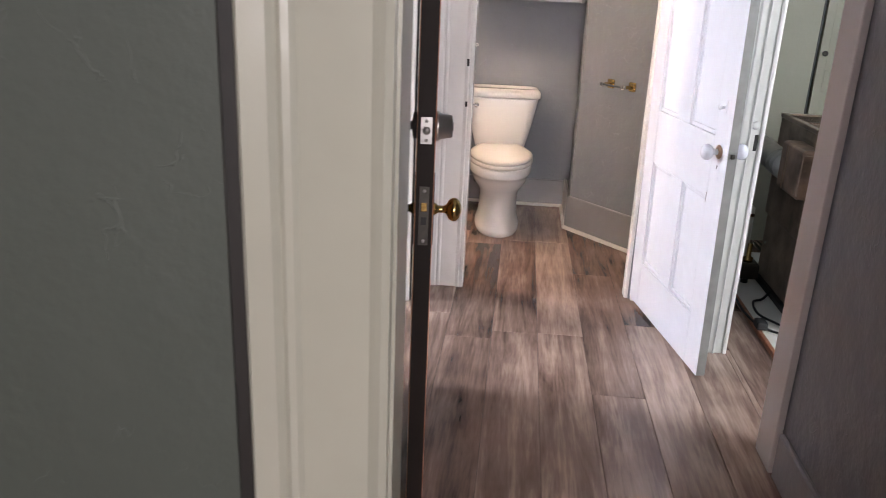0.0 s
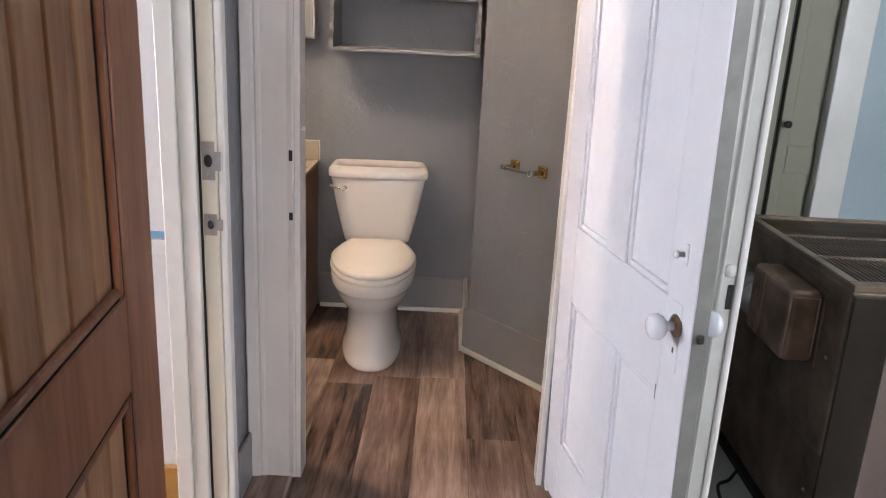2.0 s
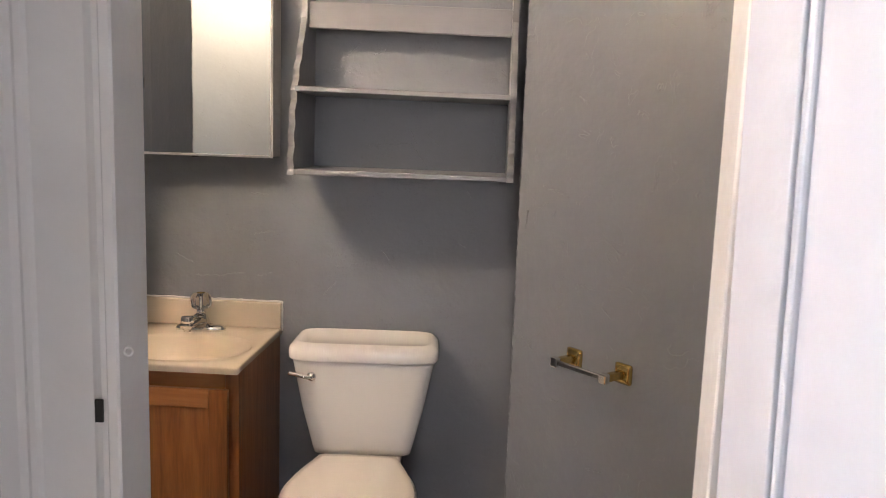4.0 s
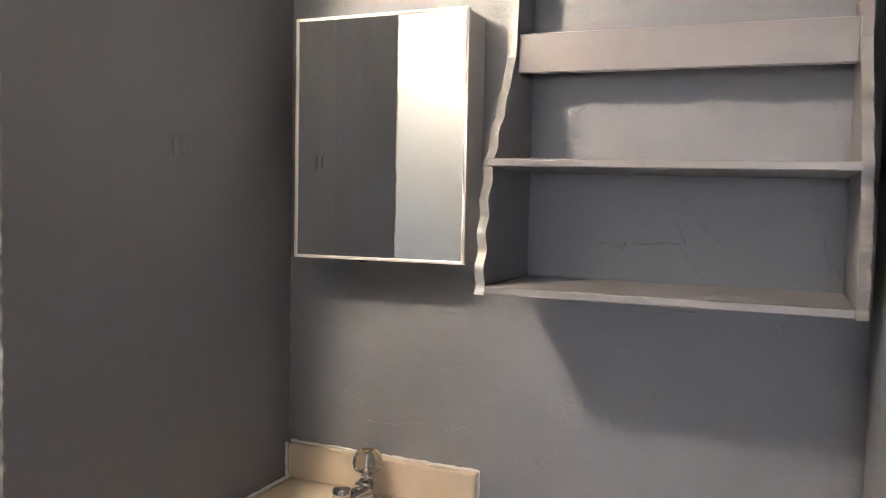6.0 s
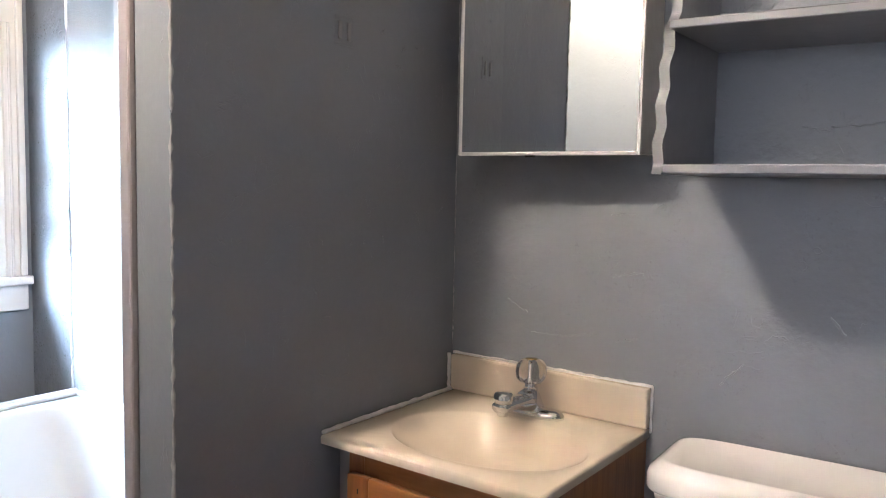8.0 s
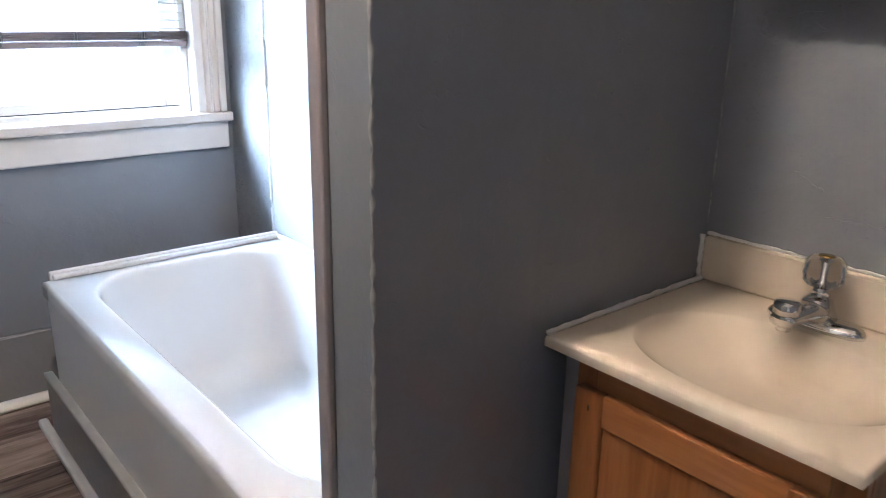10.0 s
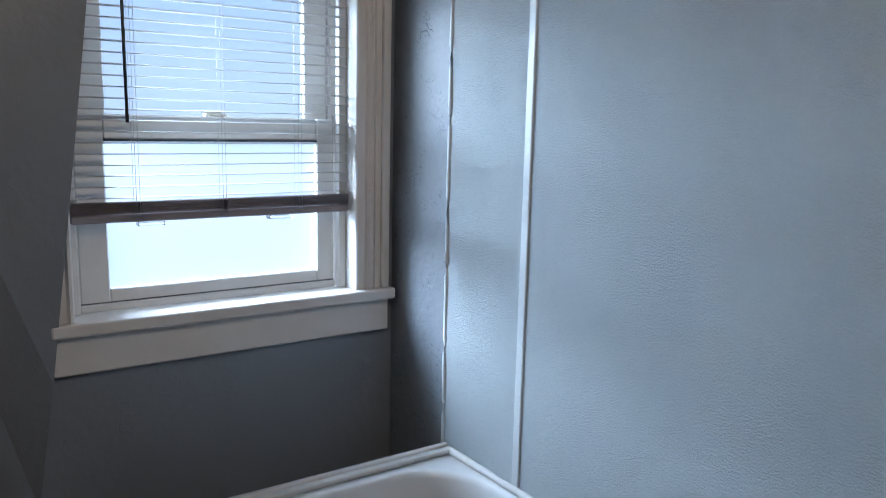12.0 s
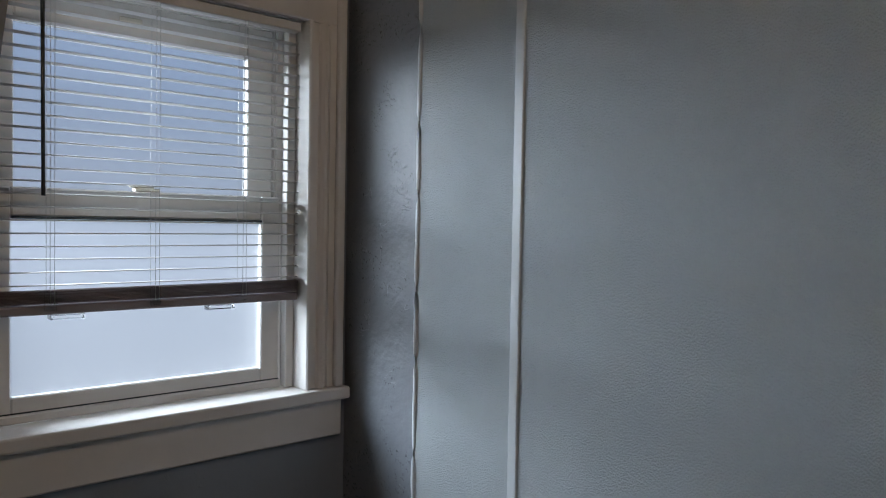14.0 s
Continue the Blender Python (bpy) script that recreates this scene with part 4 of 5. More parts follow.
def wall_shelf():
    th = thing("wall_shelf", pose(0, 0, 0), "grey painted wooden wall shelf with scalloped sides", "shelf")
    prof = []
    for i in range(161):
        t = i / 160
        z = 1.28 + 0.66 * t
        keys = ((1.28, 6.486), (1.44, 6.505), (1.51, 6.522), (1.57, 6.548), (1.634, 6.585), (1.75, 6.648), (1.94, 6.665))
        for (z0, y0), (z1, y1) in zip(keys, keys[1:]):
            if z0 <= z <= z1 + 1e-6:
                y = y0 + (y1 - y0) * (z - z0) / (z1 - z0)
        amp = 0.0065 if z < 1.62 else 0.0065 * max(0, 1 - (z - 1.62) / 0.1)
        prof.append((y + amp * math.sin((z - 1.28) * 2 * math.pi / 0.066), z))
    outline = prof + [(6.763, 1.94), (6.763, 1.28)]
    for x0, x1 in ((2.704, 2.722), (3.3425, 3.3605)):
        part("side", profile_x(outline, x0, x1), M["greytrim"], th)
    part("shelf_board", box(2.7225, 6.488, 1.281, 3.342, 6.763, 1.297, 0.002), M["greytrim"], th)
    sag = pose(2.7225, 0, 1.5285, 0, 0.8, 0) @ pose(-2.7225, 0, -1.5285)
    part("shelf_board", box(2.7225, 6.492, 1.521, 3.342, 6.763, 1.536, 0.002), M["greytrim"], th, "", sag)
    sag = pose(2.7225, 0, 1.76, 0, 1.0, 0) @ pose(-2.7225, 0, -1.76)
    part("back_rail", box(2.7225, 6.662, 1.720, 3.342, 6.68, 1.800, 0.002), M["greytrim"], th, "", sag)
    part("shelf_board", box(2.7225, 6.672, 1.915, 3.342, 6.763, 1.93, 0.002), M["greytrim"], th)


wall_shelf()
sw = thing("switch_plate", pose(2.1070, 6.357, 1.555, 0, 0, 0.7), "painted-over grey wall switch plate", "switch plate")
part("plate", box(-0.001, -0.028, -0.028, 0.0015, 0.028, 0.028, 0.0007), M["grey"], sw)
for s in (-1, 1):
    part("toggle", box(0.0015, s * 0.013 - 0.005, -0.018, 0.005, s * 0.013 + 0.005, 0.018, 0.001), M["greytrim"], sw)

# ---- towel ring bar on the diagonal wall ----


def towel_bar():
    th = thing("toilet_roll_holder", pose(3.568, 6.0535, 0.880, 0, 0, DA), "worn brass and chrome roll holder without roller", "roll holder")
    for x in (-0.075, 0.075):
        part("flange", loft([ring(x, 0, 0.024, 0.024, 0.024, 0, 8), ring(x, 0, 0.024, 0.024, 0.024, 0.004, 8), ring(x, 0, 0.016, 0.016, 0.016, 0.010, 8)]), M["brass"], th, "square brass wall flange", pose(0, 0, 0, 90))
        part("post", box(x - 0.009, -0.062, -0.009, x + 0.009, -0.008, 0.009, 0.003, 2), M["brass"], th)
        part("post_end", box(x - 0.011, -0.078, -0.012, x + 0.011, -0.060, 0.012, 0.004, 2), M["chrome"], th)
    part("bar", box(-0.0635, -0.074, -0.006, 0.0635, -0.064, 0.006, 0.002), M["chrome"], th, "chrome spring bar")


towel_bar()

# ---- bathtub ----


def bathtub():
    th = thing("bathtub", pose(0, 0, 0), "white enamelled bathtub built into the corner", "bathtub")
    def tier(x0, y0, x1, y1, r, z):
        return ((x0 + x1) / 2, (y0 + y1) / 2, (x1 - x0) / 2, (y1 - y0) / 2, -r, z)

    R = [tier(0.660, 5.944, 2.006, 6.580, 0.185, 0.502), tier(0.666, 5.950, 2.000, 6.574, 0.182, 0.5008), tier(0.672, 5.956, 1.995, 6.569, 0.180, 0.496), tier(0.676, 5.960, 1.991, 6.565, 0.178, 0.486), tier(0.684, 5.967, 1.975, 6.558, 0.175, 0.44), tier(0.712, 5.985, 1.90, 6.540, 0.165, 0.28), tier(0.735, 6.000, 1.85, 6.525, 0.16, 0.175), tier(0.752, 6.012, 1.825, 6.512, 0.15, 0.140), tier(0.785, 6.040, 1.79, 6.485, 0.14, 0.117), tier(0.84, 6.085, 1.73, 6.44, 0.12, 0.110)]
    part("rim", bowl_slab(0.622, 5.862, 2.030, 6.596, 0.46, 0.502, R, 32, 0.012), M["tub"], th, "smooth white tub rim and basin")
    part("apron", box(0.626, 5.870, 0.03, 2.030, 5.90, 0.4595, 0.004), M["tub"], th, "plain white tub apron")
    part("end_panel", box(0.626, 5.901, 0.03, 0.655, 6.59, 0.4595, 0.003), M["tub"], th)
    part("end_ledge", box(0.604, 5.885, 0.44, 0.6215, 6.598, 0.522, 0.005, 2), M["trim"], th, "white wooden end ledge")
    part("end_ledge", box(0.6216, 5.89, 0.5025, 0.642, 6.598, 0.516, 0.004, 2), M["caulk"], th)


bathtub()
pl = thing("tub_plinth", pose(0, 0, 0), "grey painted plinth board along the bathtub", "plinth")
part("board", box(0.565, 5.848, 0.0, 2.029, 5.869, 0.188, 0.003), M["greytrim"], pl)
part("cap_strip", box(0.560, 5.844, 0.1885, 2.029, 5.869, 0.202, 0.005, 3), M["offwhite"], pl, "pale worn cap strip")
part("floor_bead", box(0.50, 5.820, 0.0, 2.029, 5.8475, 0.026, 0.008, 3), M["trim"], pl, "white floor bead")

# surround panels
su = thing("tub_surround", pose(0, 0, 0), "pale pebbled plastic surround panel behind bathtub", "wall panel")
part("panel", box(0.592, 6.598, 0.5035, 0.884, 6.6045, 2.2), M["panel"], su)
part("panel", box(0.908, 6.598, 0.5035, 2.0395, 6.6045, 2.2), M["panel"], su)
part("seam_strip", box(0.884, 6.5935, 0.5035, 0.908, 6.604, 2.2, 0.003, 2), M["panelsmooth"], su, "smooth white joint strip")
part("edge_strip", tube([(0.590 + 0.0012 * math.sin(i * 0.7), 6.598, 0.505 + i * 0.042) for i in range(41)], 0.006, 8, 0.15, 2), M["panelsmooth"], su, "slightly wavy white edge strip")
part("bottom_bead", tube(steps((0.6, 6.592, 0.508), (2.03, 6.592, 0.508), 30), 0.009, 8, 0.2, 9), M["caulk"], su, "white caulk bead")
part("cap_trim", box(2.026, 5.921, 0.0, 2.054, 5.936, H - 0.01, 0.004, 2), M["mauve"], su, "mauve-grey corner trim on the partition end")
part("end_panel", box(2.040, 5.9365, 0.5035, 2.046, 6.597, 2.2), M["panel"], su)

# chipped paint beads at the wall corners
for nm, a, b, r, sd in (("paint_bead", (2.152, 5.932, 0.0), (2.152, 5.932, H), 0.0040, 11), ("paint_bead", (2.104, 6.760, 0.86), (2.104, 6.760, H), 0.0022, 12), ("paint_bead", (3.372, 6.274, 0.2), (3.372, 6.274, H), 0.0025, 13)):
    tagged(part(nm, tube(steps(a, b, 190), r * 0.55, 5, 1.0, sd), M["chip"] if sd != 13 else M["grey"]), "uneven chipped paint bead along the wall corner", "paint edge", "paint edges")

# raised ridges and torn spots of old paint: x, z, length, slope
RIDGES = [(2.905, 1.369, 0.05, -12), (2.985, 1.376, 0.11, 3), (3.065, 1.340, 0.09, -55), (3.044, 1.400, 0.05, -60), (3.107, 1.395, 0.06, -40),
          (2.286, 0.976, 0.06, -25), (2.365, 0.919, 0.08, 2), (2.45, 0.928, 0.08, 10), (2.558, 0.930, 0.05, 15), (2.555, 1.071, 0.07, 10),
          (2.541, 1.199, 0.06, 0), (2.778, 0.892, 0.065, 48), (2.962, 1.011, 0.04, -50), (3.211, 1.055, 0.03, -30), (3.227, 1.225, 0.03, -60),
          (2.845, 1.668, 0.07, 46), (2.93, 1.664, 0.04, 24), (3.05, 1.242, 0.06, -6)]


def ridges(wall, rows, m, seed, r=0.0017):
    """Thin wavering welts of paint lying on a wall; local x along it, z up, y out of it."""
    rnd = random.Random(seed)
    for x, z, length, slope in rows:
        c, s_ = math.cos(radians(slope)), math.sin(radians(slope))
        pts = []
        for i in range(11):
            t = i / 10 - 0.5
            w = rnd.uniform(-0.0022, 0.0022)
            pts.append(m @ Vector((x + length * t * c - w * s_, 0.0008, z + length * t * s_ + w * c)))
        part("paint_ridge", tube(pts, r, 5, 0.7, rnd.random()), wall.data.materials[0], wall)


ridges(bpy.data.objects["wall_back"], RIDGES, pose(0, 6.764, 0, 0, 0, 0) @ Matrix.Diagonal((1, -1, 1, 1)), 5)
ridges(bpy.data.objects["wall_diagonal"], [(0.108, 1.283, 0.05, -15), (0.15, 1.275, 0.05, -20), (0.08, 1.24, 0.05, 20), (0.13, 1.228, 0.03, 60), (0.03, 1.20, 0.05, 85), (0.16, 1.07, 0.02, 10), (0.05, 1.67, 0.02, 40), (0.30, 0.62, 0.05, 10), (0.42, 1.32, 0.05, 70), (0.2, 1.5, 0.03, -40)], pose(3.372, 6.275, 0, 0, 0, DA) @ Matrix.Diagonal((1, -1, 1, 1)), 6, 0.0016)
rnd_flecks = random.Random(17)
ridges(bpy.data.objects["wall_partition"], [(rnd_flecks.uniform(0.05, 0.5), rnd_flecks.uniform(0.85, 1.75), rnd_flecks.uniform(0.006, 0.02), rnd_flecks.uniform(-80, 80)) for _ in range(22)], pose(2.1022, 6.763, 0, 0, 0, -89.3), 7, 0.0011)

# ---- window ----


def window():
    th = thing("window_1", pose(0, 0, 0), "white painted double-hung sash window", "window")
    th["kind"] = "structure"
    # casing
    for y0, y1, o in ((6.475, 6.576, 1), (5.638, 5.755, -1)):
        ys = (y0, 1) if o > 0 else (y1, -1)
        prof = [(0, 0), (0, 0.020), (0.004, 0.0235), (0.010, 0.0235), (0.012, 0.016), (0.015, 0.009), (0.034, 0.009), (0.037, 0.018), (0.044, 0.0245), (0.049, 0.0245), (0.053, 0.018), (0.055, 0.009), (0.062, 0.009), (0.064, 0.0165), (0.100, 0.0165), (0.100, 0)]
        part("casing", prism([(0.3005 + d, ys[0] + ys[1] * u) for u, d in prof], 0.892, 1.79), M["trim"], th)
        yo = (6.552, 6.576) if o > 0 else (5.638, 5.662)
        part("back_band", box(0.3185, yo[0], 0.892, 0.336, yo[1], 1.907, 0.006, 2), M["trim"], th)
    part("head_casing", box(0.3005, 5.638, 1.7905, 0.318, 6.576, 1.89, 0.003), M["trim"], th)
    part("head_band", box(0.3185, 5.6625, 1.882, 0.338, 6.5515, 1.907, 0.005, 2), M["trim"], th)
    part("window_sill", box(0.235, 5.70, 0.860, 0.342, 6.594, 0.8915, 0.006, 2), M["trim"], th, "thick white window stool")
    part("apron", box(0.3005, 5.70, 0.766, 0.320, 6.583, 0.8595, 0.004), M["trim"], th)
    # lining
    part("lining", box(0.125, 6.4755, 0.88, 0.3, 6.4845, 1.795), M["trim"], th)
    part("lining", box(0.125, 5.7455, 0.88, 0.3, 5.7545, 1.795), M["trim"], th)
    part("lining", box(0.125, 5.755, 1.788, 0.3, 6.475, 1.7995), M["trim"], th)
    part("outer_sill", box(0.09, 5.755, 0.8705, 0.2345, 6.475, 0.886), M["trim"], th)
    for y0, y1 in ((6.452, 6.4750), (5.755, 5.778)):
        part("stop", box(0.238, y0, 0.892, 0.262, y1, 1.787, 0.004, 2), M["trim"], th)
        part("parting_bead", box(0.196, y0 + 0.004, 0.892, 0.204, y1 - 0.004, 1.787), M["trim"], th)
        part("pulley_stile", box(0.128, y0 if y0 > 6 else y0 - 0.0005, 0.892, 0.1955, y1, 1.787), M["trim"], th)
    part("head_stop", box(0.238, 5.7785, 1.768, 0.262, 6.4515, 1.7875, 0.004, 2), M["trim"], th)
    part("head_bead", box(0.196, 5.7785, 1.776, 0.204, 6.4515, 1.7875), M["trim"], th)
    part("sash_catch", box(0.194, 6.07, 1.735, 0.199, 6.12, 1.746, 0.002), M["cream"], th, "painted-over sash catch")
    part("paint_edge", tube(steps((0.302, 6.5775, 0.893), (0.302, 6.5775, 1.905), 90), 0.0028, 6, 0.9, 21), M["trim"], th)
    # lower sash
    y0, y1 = 5.782, 6.448
    lo = part("lower_sash", box(0.206, y0, 0.893, 0.236, 5.849, 1.3635, 0.003), M["trim"], th)
    part("sash_stile", box(0.206, 6.398, 0.893, 0.236, y1, 1.3635, 0.003), M["trim"], lo)
    part("sash_rail", box(0.2065, 5.8495, 0.893, 0.2355, 6.3975, 0.944, 0.003), M["trim"], lo)
    part("sash_gap", box(0.2358, y0, 0.9105, 0.2366, y1, 0.9135), M["wand"], lo, "dark line under the sash")
    part("sill_stop", box(0.2368, 5.7785, 0.892, 0.2445, 6.4515, 0.9105, 0.003), M["trim"], lo)
    part("meeting_rail", box(0.2065, 5.8495, 1.306, 0.2355, 6.3975, 1.3635, 0.003), M["trim"], lo)
    part("glazing_line", box(0.2045, 5.8495, 1.3005, 0.2375, 6.3975, 1.306), M["wand"], lo)
    p = part("pane", box(0.218, 5.8495, 0.9445, 0.222, 6.3975, 1.3003), M["frost"], lo, "frosted lower pane")
    p.visible_shadow = False
    # upper sash
    up = part("upper_sash", box(0.165, y0, 1.345, 0.194, 5.864, 1.786, 0.003), M["trim"], th)
    part("sash_stile", box(0.165, 6.380, 1.345, 0.194, y1, 1.786, 0.003), M["trim"], up)
    part("sash_rail", box(0.1655, 5.8645, 1.700, 0.1935, 6.3795, 1.786, 0.003), M["trim"], up)
    part("meeting_rail", box(0.1655, 5.8645, 1.328, 0.1935, 6.3795, 1.366, 0.003), M["trim"], up)
    p = part("pane", box(0.177, 5.8645, 1.3665, 0.180, 6.3795, 1.6995), M["glass"], up, "clear upper pane")
    p.visible_shadow = False
    lk = part("sash_lock", box(0.206, 6.095, 1.364, 0.232, 6.15, 1.372, 0.002), M["cream"], th, "painted sash lock")
    part("lever", box(0.212, 6.085, 1.372, 0.224, 6.14, 1.379, 0.003, 2), M["cream"], lk)


window()


def blind():
    th = thing("venetian_blind", pose(0, 0, 0), "white vinyl mini blind partly lowered over window", "blind")
    X, ya, yb = 0.277, 5.763, 6.468
    part("head_rail", box(0.262, ya, 1.765, 0.294, yb, 1.787, 0.002), M["slat"], th)
    n = 23
    rows = []
    for k in range(7):
        u = -1 + k / 3
        rows.append((u * 0.0125, 0.0022 * (1 - u * u)))
    top = [[Vector((dx, y, dz + 0.0008)) for dx, dz in rows] + [Vector((dx, y, dz)) for dx, dz in reversed(rows)] for y in ((ya - yb) / 2, 0, (yb - ya) / 2)]
    bm = loft(top)
    first = part("slat", bm, M["slat"], th)
    rnd = random.Random(4)
    for i in range(n):
        z = 1.168 + i * 0.0258
        ob = first if i == 0 else new("slat", first.data)
        ob.parent = th
        ob.matrix_basis = pose(X, (ya + yb) / 2, z, rnd.uniform(-0.12, 0.12), -2 + rnd.uniform(-1.5, 1.5), 0)
    # slats gathered on the bottom rail, their shade put into a darker colour
    gathered = None
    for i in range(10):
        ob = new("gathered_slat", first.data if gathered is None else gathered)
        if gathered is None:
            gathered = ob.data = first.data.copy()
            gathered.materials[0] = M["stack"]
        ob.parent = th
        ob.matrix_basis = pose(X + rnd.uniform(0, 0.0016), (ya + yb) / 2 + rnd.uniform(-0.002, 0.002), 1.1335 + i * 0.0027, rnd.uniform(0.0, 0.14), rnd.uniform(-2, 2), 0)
    part("bottom_rail", box(X - 0.014, ya, 1.112, X + 0.014, yb, 1.131, 0.004, 2), M["stack"], th, "bottom rail with shade in its mauve-grey colour")
    for y in (5.906, 6.115, 6.32):
        for dx, dy in ((0.0138, 0), (-0.0138, 0), (0.0145, 0.008)):
            part("ladder_cord", tube([(X + dx, y + dy, 1.13), (X + dx, y + dy, 1.768)], 0.0007, 5), M["cord"], th)
        part("cord_clip", box(X + 0.0145, y - 0.011, 1.120, X + 0.0165, y + 0.011, 1.158, 0.0008), M["acrylic"], th, "clear plastic cord clip")
    for y in (5.94, 6.27):
        part("rail_clip", box(X - 0.015, y - 0.032, 1.100, X + 0.016, y + 0.032, 1.1115, 0.002), M["acrylic"], th, "clear plastic rail clip")
    wd = part("tilt_wand", tube([(X + 0.024, 5.889, 1.755), (X + 0.026, 5.889, 1.56), (X + 0.026, 5.890, 1.346)], 0.0042, 6), M["wand"], th, "dark translucent tilt wand")
    part("hook", tube(spline([(X + 0.015, 5.889, 1.776), (X + 0.024, 5.889, 1.774), (X + 0.024, 5.889, 1.757)], 5), 0.0018, 6), M["chrome"], wd)


blind()

# bare bulb holder on the bathroom ceiling, source of the warm light
cl = thing("ceiling_light", pose(2.13, 5.59, H + 0.02), "bare warm bulb in a ceiling lampholder", "ceiling light")
part("lampholder", lathe([(0.055, -0.021), (0.055, -0.03), (0.03, -0.035), (0.022, -0.10), (0.0, -0.101)], 24), M["trim"], cl)
part("bulb", lathe([(0.012, -0.102), (0.014, -0.115), (0.026, -0.14), (0.030, -0.158), (0.024, -0.176), (0.0, -0.184)], 20), M["bulb"], cl, "lit frosted bulb")

# ---- heater room ----


def heater():
    th = thing("gas_heater", pose(4.27, 4.86, 0.02), "old brown sheet-metal gas heater with top grille", "heater")
    W, D, Hh = 0.62, 0.74, 0.825
    part("body", box(0, 0, 0.34, W, D, Hh - 0.02, 0.006, 2), M["steel"], th, "stained bare metal upper casing")
    part("front_panel", box(0.004, -0.008, 0.03, W - 0.004, -0.0005, Hh - 0.03, 0.004), M["darksteel"], th, "dark brown enamelled front")
    part("lower_body", box(0.012, 0.004, 0.03, W - 0.01, D - 0.01, 0.3395, 0.004), M["steel"], th)
    part("base_strip", box(-0.004, -0.004, 0.0, W, D, 0.0295, 0.003), M["black"], th)
    for a in ((-0.004, -0.010, W + 0.004, 0.022), (-0.004, D - 0.022, W + 0.004, D + 0.004), (-0.004, 0.0225, 0.026, D - 0.0225), (W - 0.026, 0.0225, W + 0.004, D - 0.0225)):
        part("top_frame", box(a[0], a[1], Hh - 0.0195, a[2], a[3], Hh, 0.003), M["steel"], th)
    part("grille_bed", box(0.0265, 0.0225, Hh - 0.06, W - 0.0265, D - 0.0225, Hh - 0.05), M["black"], th)
    n = 3
    gw = (D - 0.05) / n
    for i in range(n):
        y0 = 0.025 + i * gw
        g = part("grille", box(0.027, y0, Hh - 0.012, W - 0.027, y0 + 0.010, Hh - 0.002, 0.001), M["steel"], th)
        k = 38
        bar = None
        for j in range(k):
            x = 0.031 + j * (W - 0.066) / k
            if bar is None:
                bar = part("grille_bar", box(0, 0, 0, 0.004, gw - 0.012, 0.010), M["steel"], g)
                bar.matrix_basis = pose(x, y0 + 0.0105, Hh - 0.016)
            else:
                ob = new("grille_bar", bar.data)
                ob.parent = g
                ob.matrix_basis = pose(x, y0 + 0.0105, Hh - 0.016)
    # draught hood box and flue pipe
    hood = part("draught_hood", box(-0.090, 0.125, 0.553, -0.001, 0.395, 0.758, 0.018, 3), M["rust"], th, "rusty draught hood box")
    part("hood_flange", box(-0.004, 0.11, 0.545, -0.0005, 0.41, 0.768, 0.001), M["steel"], hood)
    for y in (0.29, 0.312):
        part("hood_rib", box(-0.094, y, 0.562, -0.0885, y + 0.007, 0.750, 0.002), M["rust"], hood)
    # seam strips along the near face, edge highlight put into their colour
    for a in ((-0.0895, 0.1235, 0.570, -0.084, 0.1265, 0.742), (-0.012, 0.1235, 0.570, -0.007, 0.1265, 0.742), (-0.083, 0.1235, 0.737, -0.013, 0.1265, 0.742)):
        part("hood_seam", box(*a, 0.001), M["seam"], hood, "hood seam with the edge highlight in its pale colour")
    pipe = part("flue_pipe", tube([(-0.05, 0.390, 0.635), (-0.05, 0.47, 0.635), (-0.05, 0.57, 0.637), (-0.05, 1.43, 0.67)], 0.058, 24), M["galv"], th, "dull galvanised flue pipe")
    for y in (0.405, 0.45, 0.50):
        part("pipe_ring", tube([(-0.05, y, 0.635), (-0.05, y + 0.010, 0.635)], 0.061, 24), M["galv"], pipe)
    for z in (0.20, 0.60):
        for y in (0.06, 0.68):
            part("screw", lathe([(0.006, 0), (0.005, 0.004), (0.0, 0.005)], 10, Matrix.Translation((0.0 if z > 0.34 else 0.012, y, z)) @ pose(0, 0, 0, 0, -90)), M["galv"], th)


heater()
hb = thing("hearth_board", pose(0, 0, 0), "white hearth board with brown wooden edging", "hearth board")
part("board", box(4.125, 4.685, 0.0, 5.0, 6.0, 0.019, 0.001), M["pad"], hb)
part("edging", box(4.105, 4.665, 0.0, 5.0, 4.6845, 0.022, 0.002), M["wood"], hb)
part("edging", box(4.105, 4.685, 0.0, 4.1245, 6.0, 0.022, 0.002), M["wood"], hb)
cb = thing("power_cord", pose(0, 0, 0), "black power cord with plug on the hearth board", "cord")
part("cable", tube(spline([(4.262, 5.30, 0.05), (4.22, 5.26, 0.028), (4.17, 5.22, 0.026), (4.155, 5.08, 0.026), (4.21, 4.98, 0.026), (4.245, 4.92, 0.026), (4.215, 4.87, 0.026), (4.16, 4.90, 0.026), (4.12, 4.93, 0.03)], 7), 0.0055, 8), M["rubber"], cb)
part("cable", tube(spline([(4.12, 4.93, 0.03), (4.10, 5.02, 0.03), (4.085, 5.12, 0.04), (4.08, 5.25, 0.06)], 6), 0.0055, 8), M["rubber"], cb)
part("plug", box(4.10, 4.90, 0.022, 4.145, 4.965, 0.058, 0.008, 2), M["rubber"], cb, "black moulded plug")
part("switch", box(4.205, 4.885, 0.022, 4.24, 4.94, 0.042, 0.006, 2), M["rubber"], cb)
gv = thing("gas_valve", pose(4.20, 5.50, 0.02), "dark gas valve and pipe at the heater foot", "valve")
part("valve_body", box(-0.05, -0.05, 0.03, 0.05, 0.05, 0.11, 0.012, 2), M["darksteel"], gv)
part("pipe", tube([(-0.0, 0.0, 0.0), (0.0, 0.0, 0.03)], 0.018, 12), M["black"], gv)
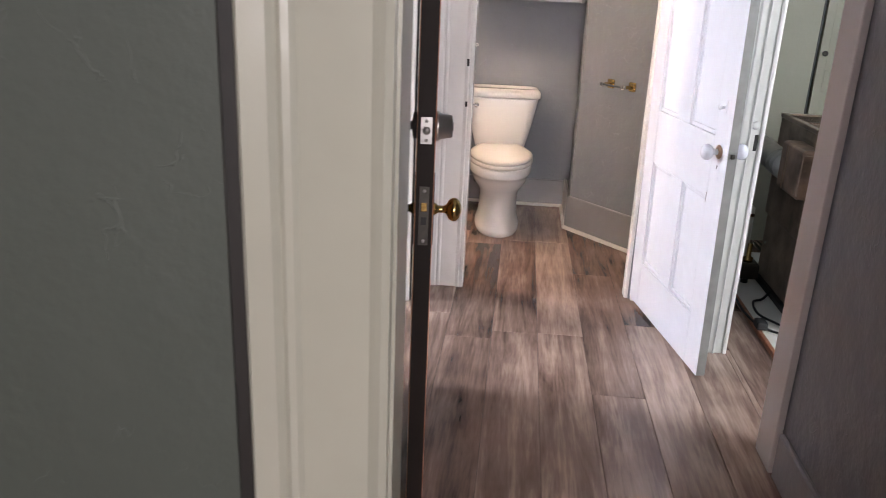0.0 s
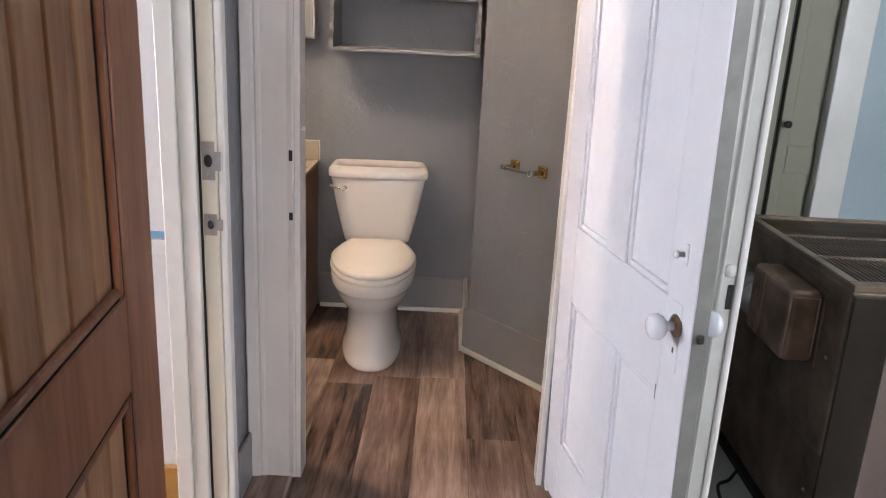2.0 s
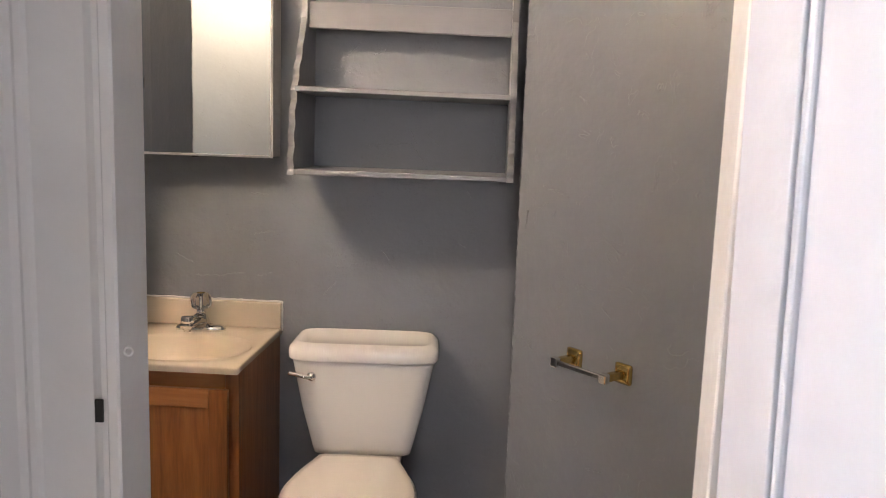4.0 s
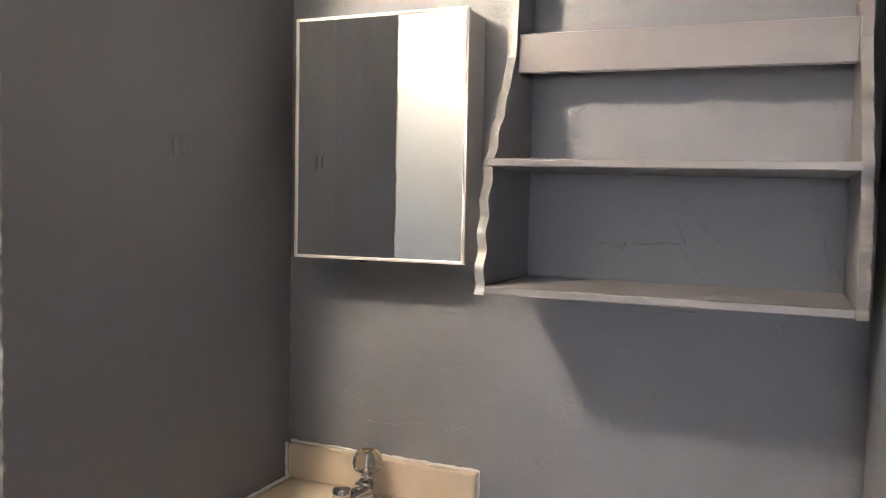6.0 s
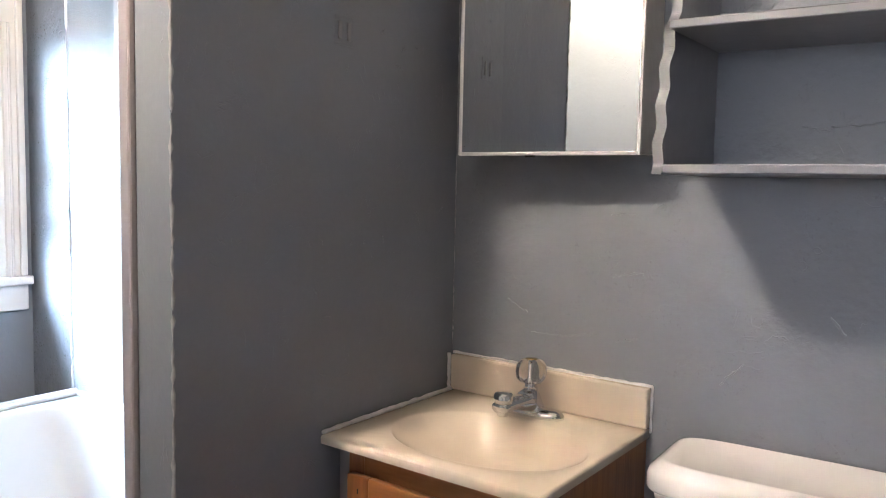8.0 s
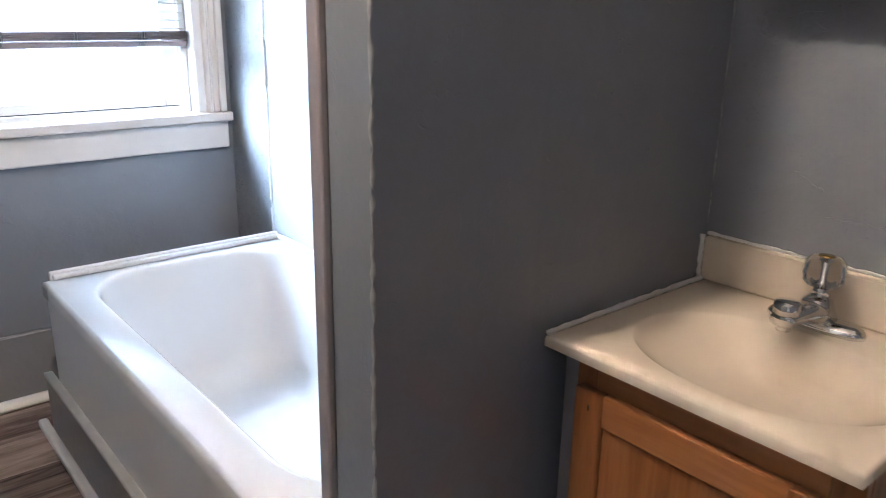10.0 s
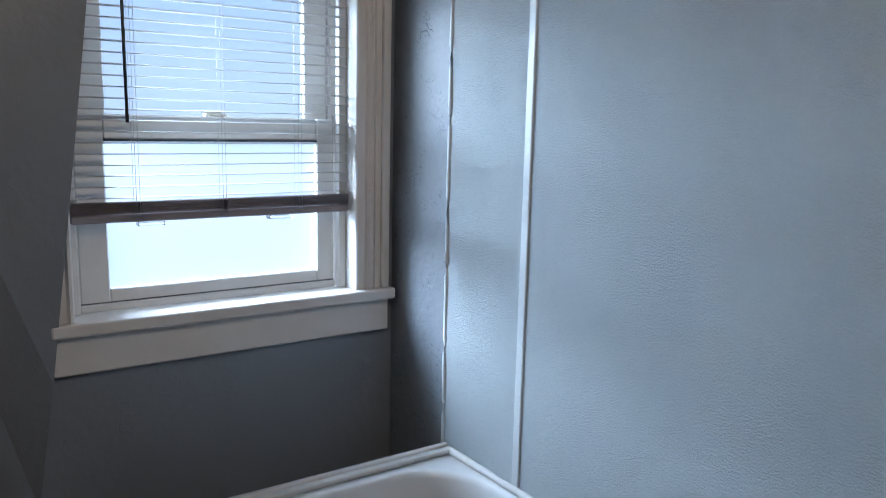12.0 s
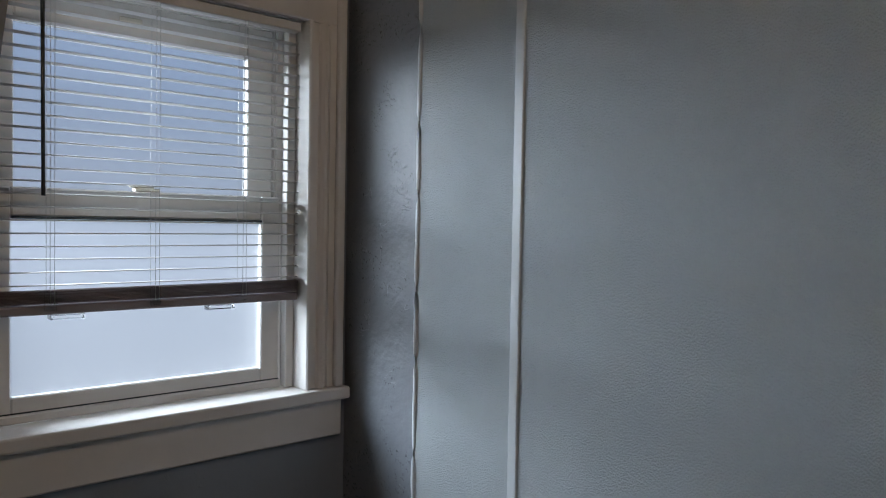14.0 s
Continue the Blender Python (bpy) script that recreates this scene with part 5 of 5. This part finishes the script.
part("union", lathe([(0.024, 0.11), (0.024, 0.13), (0.012, 0.135), (0.012, 0.20), (0.0, 0.201)], 12), M["brass"], gv)
cr = thing("carton", pose(4.05, 5.74, 0), "small tan carton behind the heater", "box")
part("carton_body", box(0, 0, 0, 0.22, 0.2, 0.34, 0.003), M["cream"], cr)
part("yellow_band", box(-0.001, -0.001, 0.29, 0.221, 0.0, 0.305), M["brass"], cr)

# far door of the heater room
structure("trim_far_gap", box(4.611, 6.34, 0, 4.639, 6.38, H - 0.01), M["black"], "dark open gap beside the cream door", "trim")
fd = thing("cream_door", pose(4.64, 6.32, 0.01), "drab olive painted panelled door in the heater room", "door")
part("slab", box(0, 0.006, 0, 0.165, 0.036, 2.02, 0.002), M["olive"], fd)
part("stile", box(0, 0, 0, 0.045, 0.0055, 2.02, 0.002), M["olive"], fd)
part("rail", box(0.0455, 0.0005, 0.86, 0.165, 0.0055, 0.98, 0.002), M["olive"], fd)
part("knob", lathe([(0.010, 0), (0.008, 0.012), (0.015, 0.018), (0.015, 0.027), (0.0, 0.03)], 18, Matrix.Translation((0.022, 0, 1.07)) @ pose(0, 0, 0, 90)), M["tarnish"], fd)
structure("trim_far_casing", box(4.808, 6.275, 0, 4.935, 6.36, 2.1, 0.004), M["trim"], "white painted casing in the heater room", "trim")

# side room: pale wall with blue tape line, orange boards
structure("baseboard_side_room", box(0.0, 5.012, 0, 2.514, 5.0295, 0.13, 0.005), M["orange"], "orange varnished skirting board of the side room", "baseboard")
structure("trim_chair_rail", box(0.0, 5.019, 0.778, 2.514, 5.0295, 0.8215, 0.003, 2), M["white"], "white painted chair rail on the pale wall", "trim")
structure("trim_tape", box(0.0, 5.0255, 0.823, 2.514, 5.0295, 0.842), M["tape"], "blue tape line on the pale wall", "trim")

# bright hazy sky seen through the bathroom window
structure("backdrop", box(-60, -60, -25, -59.5, 80, 60), M["haze"], "plain bright hazy sky beyond the window", "sky")

# ---- floor planks ----
PW, PL = 0.188, 1.22
plank_mesh = {}


def plank(x0, x1, y0, y1, rnd):
    key = (round(x1 - x0, 3), round(y1 - y0, 3))
    if key not in plank_mesh:
        me = bpy.data.meshes.new("plank")
        bm = box(0.0006, 0.0006, -0.0079, key[0] - 0.0006, key[1] - 0.0006, 0, 0.0012)
        bm.to_mesh(me)
        bm.free()
        me.materials.append(M["plank"])
        plank_mesh[key] = me
    ob = new("plank", plank_mesh[key])
    ob.parent = floor
    ob.matrix_basis = pose(x0, y0, rnd.uniform(-0.0004, 0))


def planked(ax, bx, ay, by, known):
    """Rows of planks along y over one area, with staggered ends."""
    rnd = random.Random(8)
    i0 = math.floor((ax - 2.80) / PW + 1e-6)
    i = i0
    while 2.80 + i * PW < bx - 1e-6:
        x0, x1 = max(ax, 2.80 + i * PW), min(bx, 2.80 + (i + 1) * PW)
        start = known.get(i, rnd.uniform(0, PL))
        y = start + math.floor((ay - start) / PL) * PL
        while y < by:
            y0, y1 = max(y, ay), min(y + PL, by)
            if y1 - y0 > 0.01 and x1 - x0 > 0.01:
                plank(x0, x1, y0, y1, rnd)
            y += PL
        i += 1


ENDS = {0: 4.656, 1: 5.954, 2: 4.746, 3: 5.486, 4: 4.90}
planked(2.585, 3.95, 2.30, 6.76, ENDS)
planked(0.12, 2.585, 5.28, 6.76, ENDS)
planked(3.95, 5.9, 2.67, 6.30, {})
planked(-0.1, 5.9, -1.3, 2.30, {})
for i in range(14):
    ob = part("floor_board", box(0, 0, -0.0079, 2.49, 0.148, 0, 0.001), M["orange"], floor)
    ob.matrix_basis = pose(0.0, 2.90 + i * 0.15, 0)
